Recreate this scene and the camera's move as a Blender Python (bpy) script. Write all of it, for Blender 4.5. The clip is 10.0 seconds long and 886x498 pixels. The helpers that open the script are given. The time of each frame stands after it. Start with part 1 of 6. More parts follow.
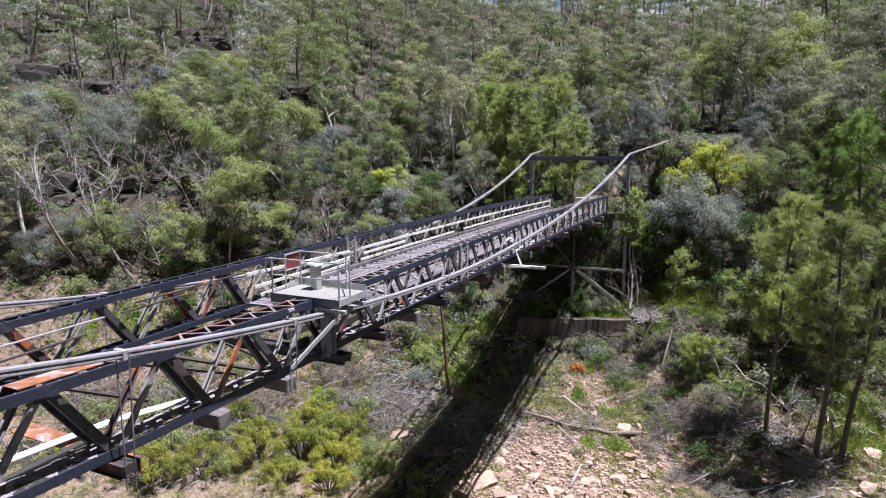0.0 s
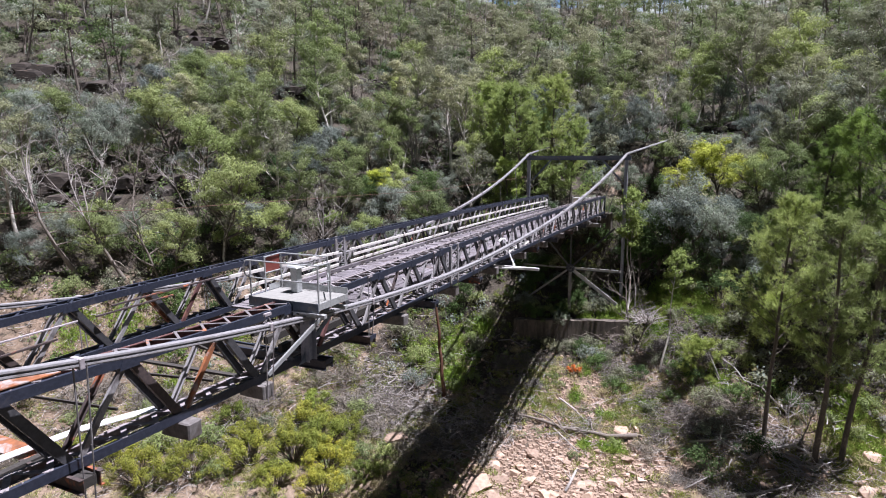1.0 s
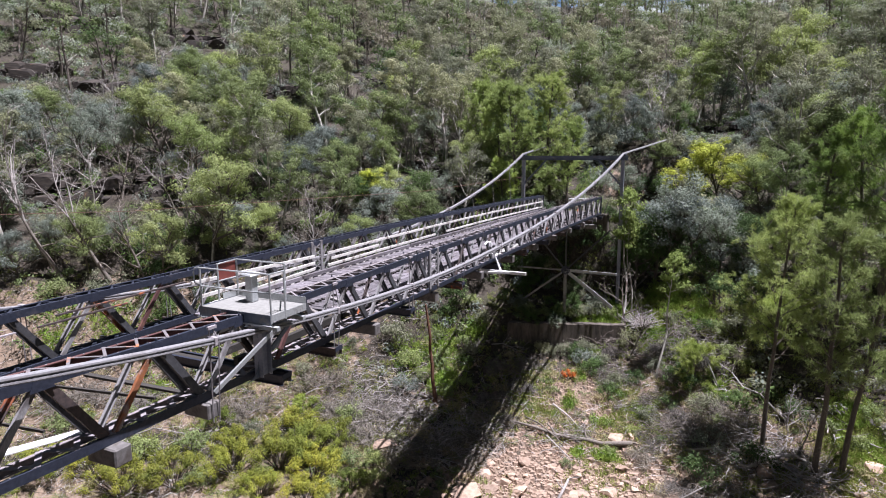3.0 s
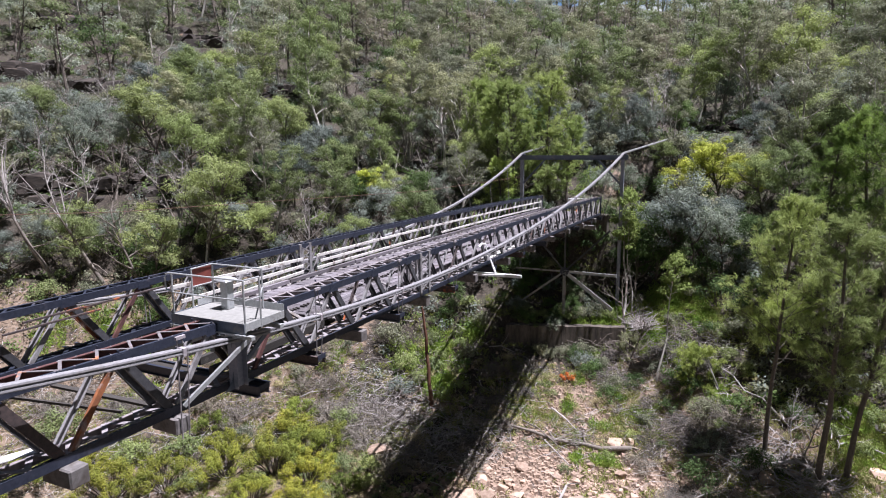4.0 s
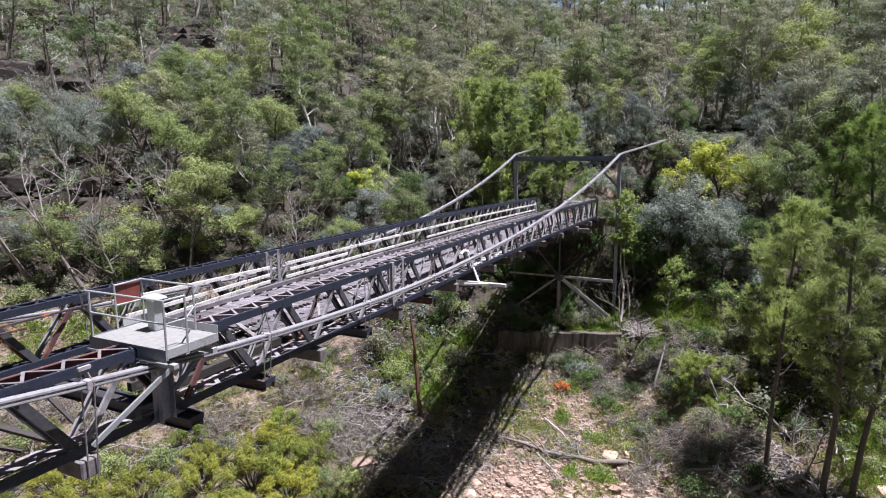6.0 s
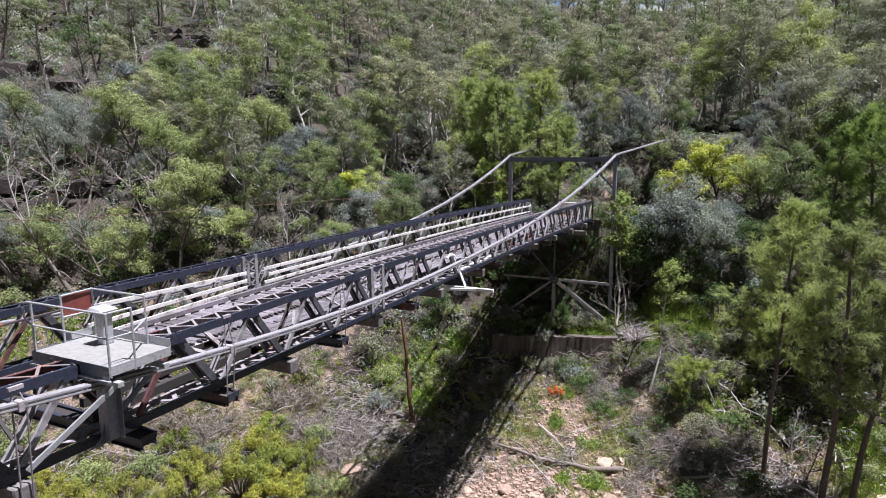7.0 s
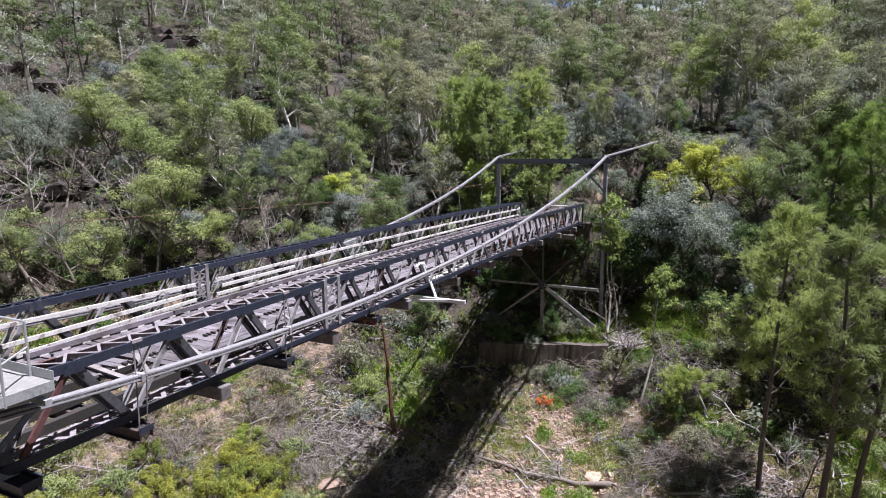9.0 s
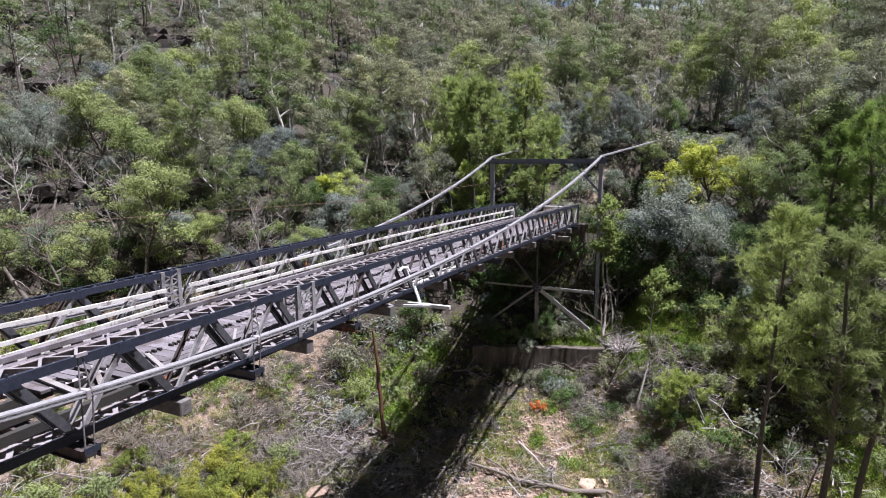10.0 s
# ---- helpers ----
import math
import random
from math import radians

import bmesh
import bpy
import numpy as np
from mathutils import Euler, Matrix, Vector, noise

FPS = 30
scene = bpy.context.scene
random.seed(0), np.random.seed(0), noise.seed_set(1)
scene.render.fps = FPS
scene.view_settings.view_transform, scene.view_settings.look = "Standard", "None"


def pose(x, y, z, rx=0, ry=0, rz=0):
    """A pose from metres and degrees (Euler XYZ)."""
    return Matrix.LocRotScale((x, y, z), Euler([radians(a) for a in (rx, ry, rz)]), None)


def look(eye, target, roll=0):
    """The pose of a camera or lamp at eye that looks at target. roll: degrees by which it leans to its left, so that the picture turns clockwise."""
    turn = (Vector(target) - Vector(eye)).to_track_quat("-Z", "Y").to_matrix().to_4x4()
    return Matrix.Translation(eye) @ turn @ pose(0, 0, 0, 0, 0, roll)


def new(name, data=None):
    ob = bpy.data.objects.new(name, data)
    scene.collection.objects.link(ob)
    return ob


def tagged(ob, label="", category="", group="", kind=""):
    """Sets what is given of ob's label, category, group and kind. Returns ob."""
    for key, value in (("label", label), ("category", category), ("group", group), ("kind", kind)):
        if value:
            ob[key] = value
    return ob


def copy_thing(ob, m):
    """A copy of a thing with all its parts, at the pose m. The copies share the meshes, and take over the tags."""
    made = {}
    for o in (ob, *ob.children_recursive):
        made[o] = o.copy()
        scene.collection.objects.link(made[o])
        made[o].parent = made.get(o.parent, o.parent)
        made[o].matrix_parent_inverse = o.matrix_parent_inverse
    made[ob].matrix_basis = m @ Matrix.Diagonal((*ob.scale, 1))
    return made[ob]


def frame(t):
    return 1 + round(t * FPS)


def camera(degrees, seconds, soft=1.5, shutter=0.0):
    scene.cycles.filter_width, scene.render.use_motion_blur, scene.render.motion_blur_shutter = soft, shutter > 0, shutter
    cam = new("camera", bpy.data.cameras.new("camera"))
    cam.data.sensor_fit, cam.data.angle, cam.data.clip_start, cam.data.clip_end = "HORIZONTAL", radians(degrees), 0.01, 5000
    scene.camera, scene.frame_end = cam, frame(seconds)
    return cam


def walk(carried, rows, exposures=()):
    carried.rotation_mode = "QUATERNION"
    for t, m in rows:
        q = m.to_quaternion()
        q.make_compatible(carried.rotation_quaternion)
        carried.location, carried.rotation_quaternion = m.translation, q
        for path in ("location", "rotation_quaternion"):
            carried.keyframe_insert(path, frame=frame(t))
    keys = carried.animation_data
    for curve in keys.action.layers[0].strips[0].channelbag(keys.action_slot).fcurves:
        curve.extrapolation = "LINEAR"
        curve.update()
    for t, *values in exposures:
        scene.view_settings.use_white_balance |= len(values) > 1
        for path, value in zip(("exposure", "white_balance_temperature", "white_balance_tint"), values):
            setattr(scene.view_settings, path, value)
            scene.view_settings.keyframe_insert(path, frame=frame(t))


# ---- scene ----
cam = camera(73.7, 10.0, 1.05)
PATH = [
    (0, (10.059, -15.241, 15.639), (9.231, -13.449, 15.32), -0.3),
    (0.5, (10.113, -14.889, 15.612), (9.284, -13.097, 15.293), -0.3),
    (1, (10.252, -14.556, 15.601), (9.422, -12.765, 15.282), -0.3),
    (1.5, (10.405, -14.221, 15.597), (9.572, -12.43, 15.278), -0.3),
    (2, (10.529, -13.867, 15.594), (9.695, -12.078, 15.275), -0.3),
    (2.5, (10.611, -13.487, 15.589), (9.775, -11.699, 15.27), -0.29),
    (3, (10.653, -13.078, 15.582), (9.814, -11.29, 15.263), -0.29),
    (3.5, (10.666, -12.638, 15.575), (9.825, -10.852, 15.255), -0.29),
    (4, (10.668, -12.171, 15.568), (9.825, -10.386, 15.248), -0.29),
    (4.5, (10.677, -11.682, 15.563), (9.832, -9.897, 15.244), -0.3),
    (5, (10.707, -11.175, 15.562), (9.86, -9.391, 15.243), -0.3),
    (5.5, (10.767, -10.657, 15.565), (9.919, -8.874, 15.247), -0.31),
    (6, (10.859, -10.132, 15.572), (10.009, -8.35, 15.255), -0.32),
    (6.5, (10.978, -9.605, 15.582), (10.128, -7.823, 15.266), -0.33),
    (7, (11.116, -9.079, 15.593), (10.264, -7.298, 15.278), -0.35),
    (7.5, (11.257, -8.556, 15.603), (10.405, -6.774, 15.289), -0.37),
    (8, (11.388, -8.034, 15.609), (10.535, -6.253, 15.297), -0.39),
    (8.5, (11.499, -7.512, 15.61), (10.645, -5.731, 15.299), -0.42),
    (9, (11.589, -6.986, 15.606), (10.735, -5.205, 15.296), -0.45),
    (9.5, (11.673, -6.449, 15.596), (10.818, -4.668, 15.287), -0.49),
    (10, (11.791, -5.895, 15.587), (10.936, -4.114, 15.278), -0.53),
]
walk(cam, [(t, look(eye, target, roll)) for t, eye, target, roll in PATH], [(0.0, 1.02), (10.0, 1.02)])

# ---------------------------------------------------------------- light
SUN = Vector((0.262, 0.06, 1.0)).normalized()
world = bpy.data.worlds.new("world")
scene.world = world
world.use_nodes = True
wn = world.node_tree.nodes
sky = wn.new("ShaderNodeTexSky")
sky.sky_type = "NISHITA"
sky.sun_disc = False
sky.sun_elevation = math.asin(SUN.z)
sky.sun_rotation = math.atan2(SUN.x, SUN.y)
world.node_tree.links.new(sky.outputs[0], wn["Background"].inputs[0])
wn["Background"].inputs[1].default_value = 0.0120
sun = new("sun", bpy.data.lights.new("sun", "SUN"))
sun.data.energy, sun.data.angle, sun.data.color = 5.6, radians(0.55), (1.0, 0.962, 1.08)
sun.matrix_world = look(SUN * 200, (0, 0, 0))

# ---------------------------------------------------------------- materials


def material(name):
    m = bpy.data.materials.new(name)
    m.use_nodes = True
    t = m.node_tree
    return m, t, t.nodes["Principled BSDF"]


def noise_node(t, scale, detail=4.0, stretch=None, rough=0.6, distort=0.0):
    n = t.nodes.new("ShaderNodeTexNoise")
    n.inputs["Scale"].default_value = scale
    n.inputs["Detail"].default_value = detail
    n.inputs["Roughness"].default_value = rough
    n.inputs["Distortion"].default_value = distort
    g = t.nodes.new("ShaderNodeNewGeometry")
    if stretch:
        mp = t.nodes.new("ShaderNodeMapping")
        mp.inputs["Scale"].default_value = stretch
        t.links.new(g.outputs["Position"], mp.inputs["Vector"])
        t.links.new(mp.outputs[0], n.inputs["Vector"])
    else:
        t.links.new(g.outputs["Position"], n.inputs["Vector"])
    return n.outputs["Fac"]


def ramp(t, fac, *stops):
    r = t.nodes.new("ShaderNodeValToRGB")
    e = r.color_ramp.elements
    while len(e) < len(stops):
        e.new(0.5)
    for el, (p, c) in zip(e, stops):
        el.position = p
        el.color = (*c, 1) if len(c) == 3 else (c[0], c[0], c[0], 1)
    t.links.new(fac, r.inputs[0])
    return r.outputs[0]


def blend(t, fac, a, b, how="MIX"):
    x = t.nodes.new("ShaderNodeMix")
    x.data_type, x.blend_type = "RGBA", how
    for sock, v in ((x.inputs[0], fac), (x.inputs[6], a), (x.inputs[7], b)):
        if isinstance(v, (int, float)):
            sock.default_value = v
        elif isinstance(v, tuple):
            sock.default_value = (*v, 1)
        else:
            t.links.new(v, sock)
    return x.outputs[2]


def bump(t, bsdf, height, strength=0.4, distance=0.02):
    b = t.nodes.new("ShaderNodeBump")
    b.inputs["Strength"].default_value, b.inputs["Distance"].default_value = strength, distance
    t.links.new(height, b.inputs["Height"])
    t.links.new(b.outputs[0], bsdf.inputs["Normal"])


def surface(name, a, b, worn, grain=9.0, patch=0.7, rough=0.7, metal=0.0, relief=0.35, stretch=None, worn_at=(0.58, 0.68), each=0.0):
    """A weathered surface: two tones by grain, and worn patches of a third one."""
    m, t, p = material(name)
    fine = noise_node(t, grain, 6, stretch)
    col = ramp(t, fine, (0.3, a), (0.7, b))
    mask = ramp(t, noise_node(t, patch, 8, None, 0.65, 0.6), (worn_at[0], (0.0,)), (worn_at[1], (1.0,)))
    col = blend(t, mask, col, worn)
    if each:
        info = t.nodes.new("ShaderNodeObjectInfo")
        col = blend(t, 1.0, col, ramp(t, info.outputs["Random"], (0.0, (1 - each,)), (1.0, (1 + each,))), "MULTIPLY")
    t.links.new(col, p.inputs["Base Color"])
    p.inputs["Roughness"].default_value, p.inputs["Metallic"].default_value = rough, metal
    bump(t, p, fine, relief, 0.012)
    return m


def leaf_material(name, a, b, c, rough=0.62, through_light=0.34):
    """Foliage: hue by the plant and by the leaf, some light coming through."""
    m, t, p = material(name)
    info = t.nodes.new("ShaderNodeObjectInfo")
    geo = t.nodes.new("ShaderNodeNewGeometry")
    col = blend(t, info.outputs["Random"], a, b)
    col = blend(t, ramp(t, noise_node(t, 0.9, 3), (0.35, (0.0,)), (0.75, (0.75,))), col, c)
    col = blend(t, 1.0, col, ramp(t, geo.outputs["Random Per Island"], (0.0, (0.86,)), (1.0, (1.14,))), "MULTIPLY")
    # some plants are fuller and some duller than their neighbours
    far = t.nodes.new("ShaderNodeMath")
    far.operation = "MULTIPLY"
    far.inputs[1].default_value = 17.3
    t.links.new(info.outputs["Random"], far.inputs[0])
    own = t.nodes.new("ShaderNodeMath")
    own.operation = "FRACT"
    t.links.new(far.outputs[0], own.inputs[0])
    col = blend(t, 1.0, col, ramp(t, own.outputs[0], (0.0, (0.68, 0.72, 0.76)), (0.5, (0.95, 0.97, 0.95)), (1.0, (1.26, 1.27, 1.10))), "MULTIPLY")
    t.links.new(col, p.inputs["Base Color"])
    p.inputs["Roughness"].default_value = rough
    p.inputs["Specular IOR Level"].default_value = 0.08
    tr = t.nodes.new("ShaderNodeBsdfTranslucent")
    t.links.new(col, tr.inputs["Color"])
    mx = t.nodes.new("ShaderNodeMixShader")
    mx.inputs[0].default_value = through_light
    t.links.new(p.outputs[0], mx.inputs[1])
    t.links.new(tr.outputs[0], mx.inputs[2])
    t.links.new(mx.outputs[0], t.nodes["Material Output"].inputs["Surface"])
    return m


STEEL = surface("dark_steel", (0.017, 0.022, 0.038), (0.036, 0.043, 0.068), (0.11, 0.10, 0.11), 14, 0.9, 0.55, 0.15, worn_at=(0.60, 0.78))
RUSTY = surface("rusty_steel", (0.040, 0.032, 0.034), (0.095, 0.07, 0.065), (0.40, 0.12, 0.045), 10, 1.1, 0.75, 0.1, worn_at=(0.56, 0.64))
REDDISH = surface("red_oxide_steel", (0.075, 0.034, 0.034), (0.13, 0.058, 0.054), (0.24, 0.12, 0.085), 9, 0.9, 0.75, 0.1, worn_at=(0.6, 0.7))
LACING = surface("weathered_lacing", (0.25, 0.225, 0.24), (0.42, 0.385, 0.41), (0.40, 0.18, 0.10), 12, 0.6, 0.75, worn_at=(0.66, 0.74))
STRUT = surface("weathered_strut", (0.18, 0.174, 0.180), (0.325, 0.318, 0.325), (0.09, 0.08, 0.08), 8, 1.3, 0.8, stretch=(6, 6, 1.2), worn_at=(0.5, 0.66))
BROAD = surface("grey_brown_steel", (0.040, 0.041, 0.047), (0.085, 0.086, 0.095), (0.19, 0.18, 0.175), 9, 1.1, 0.7, 0.1, worn_at=(0.62, 0.78), each=0.2)
PATCHY = surface("rust_patched_lacing_bars", (0.11, 0.10, 0.105), (0.20, 0.185, 0.195), (0.42, 0.15, 0.06), 12, 0.9, 0.8, worn_at=(0.54, 0.62))
LACE = surface("dull_lacing_bars", (0.155, 0.142, 0.150), (0.285, 0.262, 0.275), (0.30, 0.13, 0.07), 12, 0.7, 0.8, worn_at=(0.64, 0.74))
INNER = surface("brown_weathered_steel", (0.165, 0.145, 0.150), (0.30, 0.265, 0.275), (0.30, 0.13, 0.07), 11, 0.8, 0.75, 0.1, worn_at=(0.62, 0.74))
TIMBER = surface("grey_timber", (0.15, 0.14, 0.138), (0.285, 0.268, 0.265), (0.12, 0.10, 0.09), 10, 1.2, 0.85, relief=0.6, stretch=(1, 5, 5), worn_at=(0.56, 0.7), each=0.25)
DECKING = surface("deck_timber", (0.095, 0.087, 0.098), (0.215, 0.197, 0.216), (0.075, 0.062, 0.060), 11, 1.1, 0.85, relief=0.6, stretch=(1, 6, 6), worn_at=(0.48, 0.64), each=0.35)
WHITE = surface("flaking_white_paint", (0.58, 0.565, 0.535), (0.73, 0.715, 0.68), (0.26, 0.225, 0.20), 7, 2.4, 0.65, worn_at=(0.53, 0.62))
ROPE = surface("wire_rope", (0.19, 0.188, 0.198), (0.32, 0.316, 0.33), (0.15, 0.135, 0.13), 22, 0.9, 0.6, 0.3, stretch=(1, 0.5, 1))
GALV = surface("galvanised_steel", (0.36, 0.38, 0.39), (0.50, 0.52, 0.53), (0.28, 0.28, 0.27), 20, 1.4, 0.5, 0.35, 0.15)
SLAB = surface("platform_plate", (0.185, 0.185, 0.178), (0.265, 0.265, 0.252), (0.19, 0.185, 0.165), 9, 1.8, 0.75, relief=0.2)
BLUEGREY = surface("blue_grey_paint", (0.095, 0.118, 0.158), (0.15, 0.18, 0.228), (0.22, 0.21, 0.20), 12, 1.5, 0.5, 0.1, 0.15)
SIGNRED = surface("faded_red_sign", (0.16, 0.040, 0.034), (0.22, 0.060, 0.046), (0.14, 0.055, 0.045), 5, 2.5, 0.6, relief=0.1)
PALEWHITE = surface("white_enamel", (0.66, 0.67, 0.68), (0.78, 0.78, 0.78), (0.45, 0.44, 0.43), 8, 2, 0.5, relief=0.1)
# Lighter copy of BLUEGREY, standing in for sunlight on the posts and column
BLUEGREY_LIT = surface("lit_blue_grey_paint", (0.22, 0.235, 0.29), (0.32, 0.335, 0.39), (0.25, 0.22, 0.20), 12, 1.2, 0.5, 0.1, 0.15)
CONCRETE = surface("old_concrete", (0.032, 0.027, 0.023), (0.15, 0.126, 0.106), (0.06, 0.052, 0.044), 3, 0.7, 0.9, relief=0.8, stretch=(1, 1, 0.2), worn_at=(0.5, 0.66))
STONE = surface("sandstone", (0.275, 0.188, 0.135), (0.44, 0.33, 0.258), (0.25, 0.21, 0.185), 4, 1.3, 0.9, relief=0.7, worn_at=(0.55, 0.7), each=0.3)
# Dark rock, sunk further to stand in for the shade of its overhangs
LEDGE = surface("shade_darkened_sandstone", (0.014, 0.012, 0.011), (0.070, 0.056, 0.047), (0.33, 0.20, 0.125), 2.2, 0.35, 0.9, relief=0.9, stretch=(0.6, 0.6, 2.5), worn_at=(0.62, 0.70), each=0.2)
BARK_PALE = surface("pale_bark", (0.34, 0.32, 0.29), (0.60, 0.57, 0.53), (0.16, 0.13, 0.11), 5, 0.8, 0.85, relief=0.4, stretch=(2, 2, 0.5), worn_at=(0.52, 0.64))
BARK_DARK = surface("dark_bark", (0.065, 0.055, 0.048), (0.15, 0.125, 0.105), (0.24, 0.20, 0.17), 8, 1.2, 0.9, relief=0.6, stretch=(3, 3, 0.5))
DEADWOOD = surface("bleached_dead_wood", (0.22, 0.20, 0.19), (0.46, 0.43, 0.41), (0.14, 0.12, 0.10), 9, 1.5, 0.9, relief=0.4, each=0.3)
LOGBROWN = surface("brown_dead_wood", (0.10, 0.085, 0.072), (0.22, 0.19, 0.165), (0.30, 0.27, 0.24), 9, 1.5, 0.9, relief=0.5)
ORANGE = surface("orange_rust", (0.13, 0.055, 0.03), (0.36, 0.13, 0.05), (0.30, 0.27, 0.26), 3.5, 1.6, 0.85, worn_at=(0.50, 0.60))
RUSTPOLE = surface("rusted_pole", (0.075, 0.035, 0.022), (0.16, 0.075, 0.042), (0.07, 0.04, 0.03), 8, 2, 0.85)
TARRED = surface("dark_timber", (0.022, 0.020, 0.018), (0.052, 0.047, 0.043), (0.11, 0.10, 0.09), 9, 1.2, 0.85, relief=0.6, stretch=(1, 5, 5), worn_at=(0.62, 0.74), each=0.2)
OLDBLOCK = surface("weathered_block", (0.10, 0.094, 0.092), (0.19, 0.178, 0.174), (0.08, 0.065, 0.055), 7, 1.6, 0.9, relief=0.7, worn_at=(0.5, 0.66), each=0.2)
WIRE = surface("rusted_wire", (0.13, 0.07, 0.055), (0.19, 0.10, 0.075), (0.10, 0.06, 0.05), 8, 2, 0.8)

LEAF_OLIVE = leaf_material("olive_leaves", (0.194, 0.210, 0.134), (0.312, 0.312, 0.204), (0.208, 0.216, 0.160))
LEAF_BRIGHT = leaf_material("bright_leaves", (0.210, 0.266, 0.110), (0.340, 0.376, 0.158), (0.190, 0.234, 0.116))
LEAF_GREY = leaf_material("grey_green_leaves", (0.215, 0.245, 0.212), (0.300, 0.330, 0.300), (0.185, 0.218, 0.168))
LEAF_DARK = leaf_material("dark_green_leaves", (0.085, 0.135, 0.052), (0.125, 0.18, 0.068), (0.068, 0.112, 0.047))
LEAF_SHEOAK = leaf_material("sheoak_needles", (0.29, 0.352, 0.132), (0.36, 0.41, 0.156), (0.18, 0.235, 0.088), 0.6, 0.45)
LEAF_SHEGREEN = leaf_material("green_sheoak_needles", (0.34, 0.42, 0.145), (0.42, 0.47, 0.165), (0.24, 0.31, 0.115), 0.6, 0.42)
LEAF_SHEDARK = leaf_material("dark_sheoak_needles", (0.21, 0.30, 0.085), (0.27, 0.345, 0.10), (0.14, 0.21, 0.065), 0.6, 0.42)
LEAF_SHEYOUNG = leaf_material("young_sheoak_needles", (0.34, 0.42, 0.11), (0.40, 0.45, 0.13), (0.26, 0.34, 0.09), 0.6, 0.42)
LEAF_YELLOW = leaf_material("yellow_green_leaves", (0.48, 0.53, 0.09), (0.60, 0.61, 0.12), (0.36, 0.43, 0.085))
LEAF_SCRUB = leaf_material("yellow_scrub_leaves", (0.19, 0.24, 0.06), (0.37, 0.34, 0.06), (0.115, 0.165, 0.05))
LEAF_YELLOWISH = leaf_material("light_green_leaves", (0.26, 0.33, 0.09), (0.32, 0.38, 0.11), (0.20, 0.26, 0.08))
LEAF_DRY = leaf_material("dry_twigs", (0.17, 0.148, 0.130), (0.29, 0.258, 0.232), (0.13, 0.115, 0.10), 0.8, 0.05)
LEAF_STRAW = leaf_material("dry_straw", (0.34, 0.30, 0.19), (0.34, 0.30, 0.19), (0.26, 0.22, 0.15), 0.8, 0.15)
LEAF_BROWN = leaf_material("brownish_leaves", (0.196, 0.178, 0.152), (0.258, 0.225, 0.200), (0.170, 0.168, 0.133))
LEAF_ORANGE = leaf_material("orange_dead_leaves", (0.55, 0.14, 0.035), (0.60, 0.17, 0.045), (0.46, 0.12, 0.035), 0.7, 0.1)
GRASS = leaf_material("grass_blades", (0.25, 0.32, 0.075), (0.25, 0.32, 0.075), (0.46, 0.40, 0.15), 0.6)
FRESH = leaf_material("fresh_grass_blades", (0.17, 0.27, 0.06), (0.17, 0.27, 0.06), (0.30, 0.34, 0.09), 0.6)


def ground_material():
    m, t, p = material("gorge_ground")
    sand = t.nodes.new("ShaderNodeAttribute")
    sand.attribute_name = "sand"
    fine = noise_node(t, 5.0, 9, None, 0.7)
    mid = noise_node(t, 0.55, 6, None, 0.65, 0.4)
    # litter and green sit below their own tones, standing in for woodland shade
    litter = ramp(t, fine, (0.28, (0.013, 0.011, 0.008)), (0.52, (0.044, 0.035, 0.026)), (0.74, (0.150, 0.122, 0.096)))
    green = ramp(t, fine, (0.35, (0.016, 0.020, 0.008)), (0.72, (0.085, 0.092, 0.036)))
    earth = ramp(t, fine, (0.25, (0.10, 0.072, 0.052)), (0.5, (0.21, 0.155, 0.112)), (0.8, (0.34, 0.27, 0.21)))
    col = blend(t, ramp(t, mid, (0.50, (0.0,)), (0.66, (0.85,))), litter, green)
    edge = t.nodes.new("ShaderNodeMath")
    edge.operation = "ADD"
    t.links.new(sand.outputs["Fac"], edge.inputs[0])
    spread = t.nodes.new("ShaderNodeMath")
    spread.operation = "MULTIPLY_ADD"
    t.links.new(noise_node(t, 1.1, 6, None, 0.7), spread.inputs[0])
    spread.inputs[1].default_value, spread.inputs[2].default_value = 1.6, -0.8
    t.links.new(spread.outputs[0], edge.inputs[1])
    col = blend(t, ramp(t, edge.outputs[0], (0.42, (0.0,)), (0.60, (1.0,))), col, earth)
    t.links.new(col, p.inputs["Base Color"])
    p.inputs["Roughness"].default_value = 0.95
    bump(t, p, fine, 0.9, 0.12)
    return m


# ---------------------------------------------------------------- mesh code


def c_section(h, depth, side, t=0.014):
    """Corners of a channel's section, its flanges reaching towards side."""
    d = side * depth
    w = side * t
    return [(0, -h / 2), (d, -h / 2), (d, -h / 2 + t), (w, -h / 2 + t), (w, h / 2 - t), (d, h / 2 - t), (d, h / 2), (0, h / 2)]


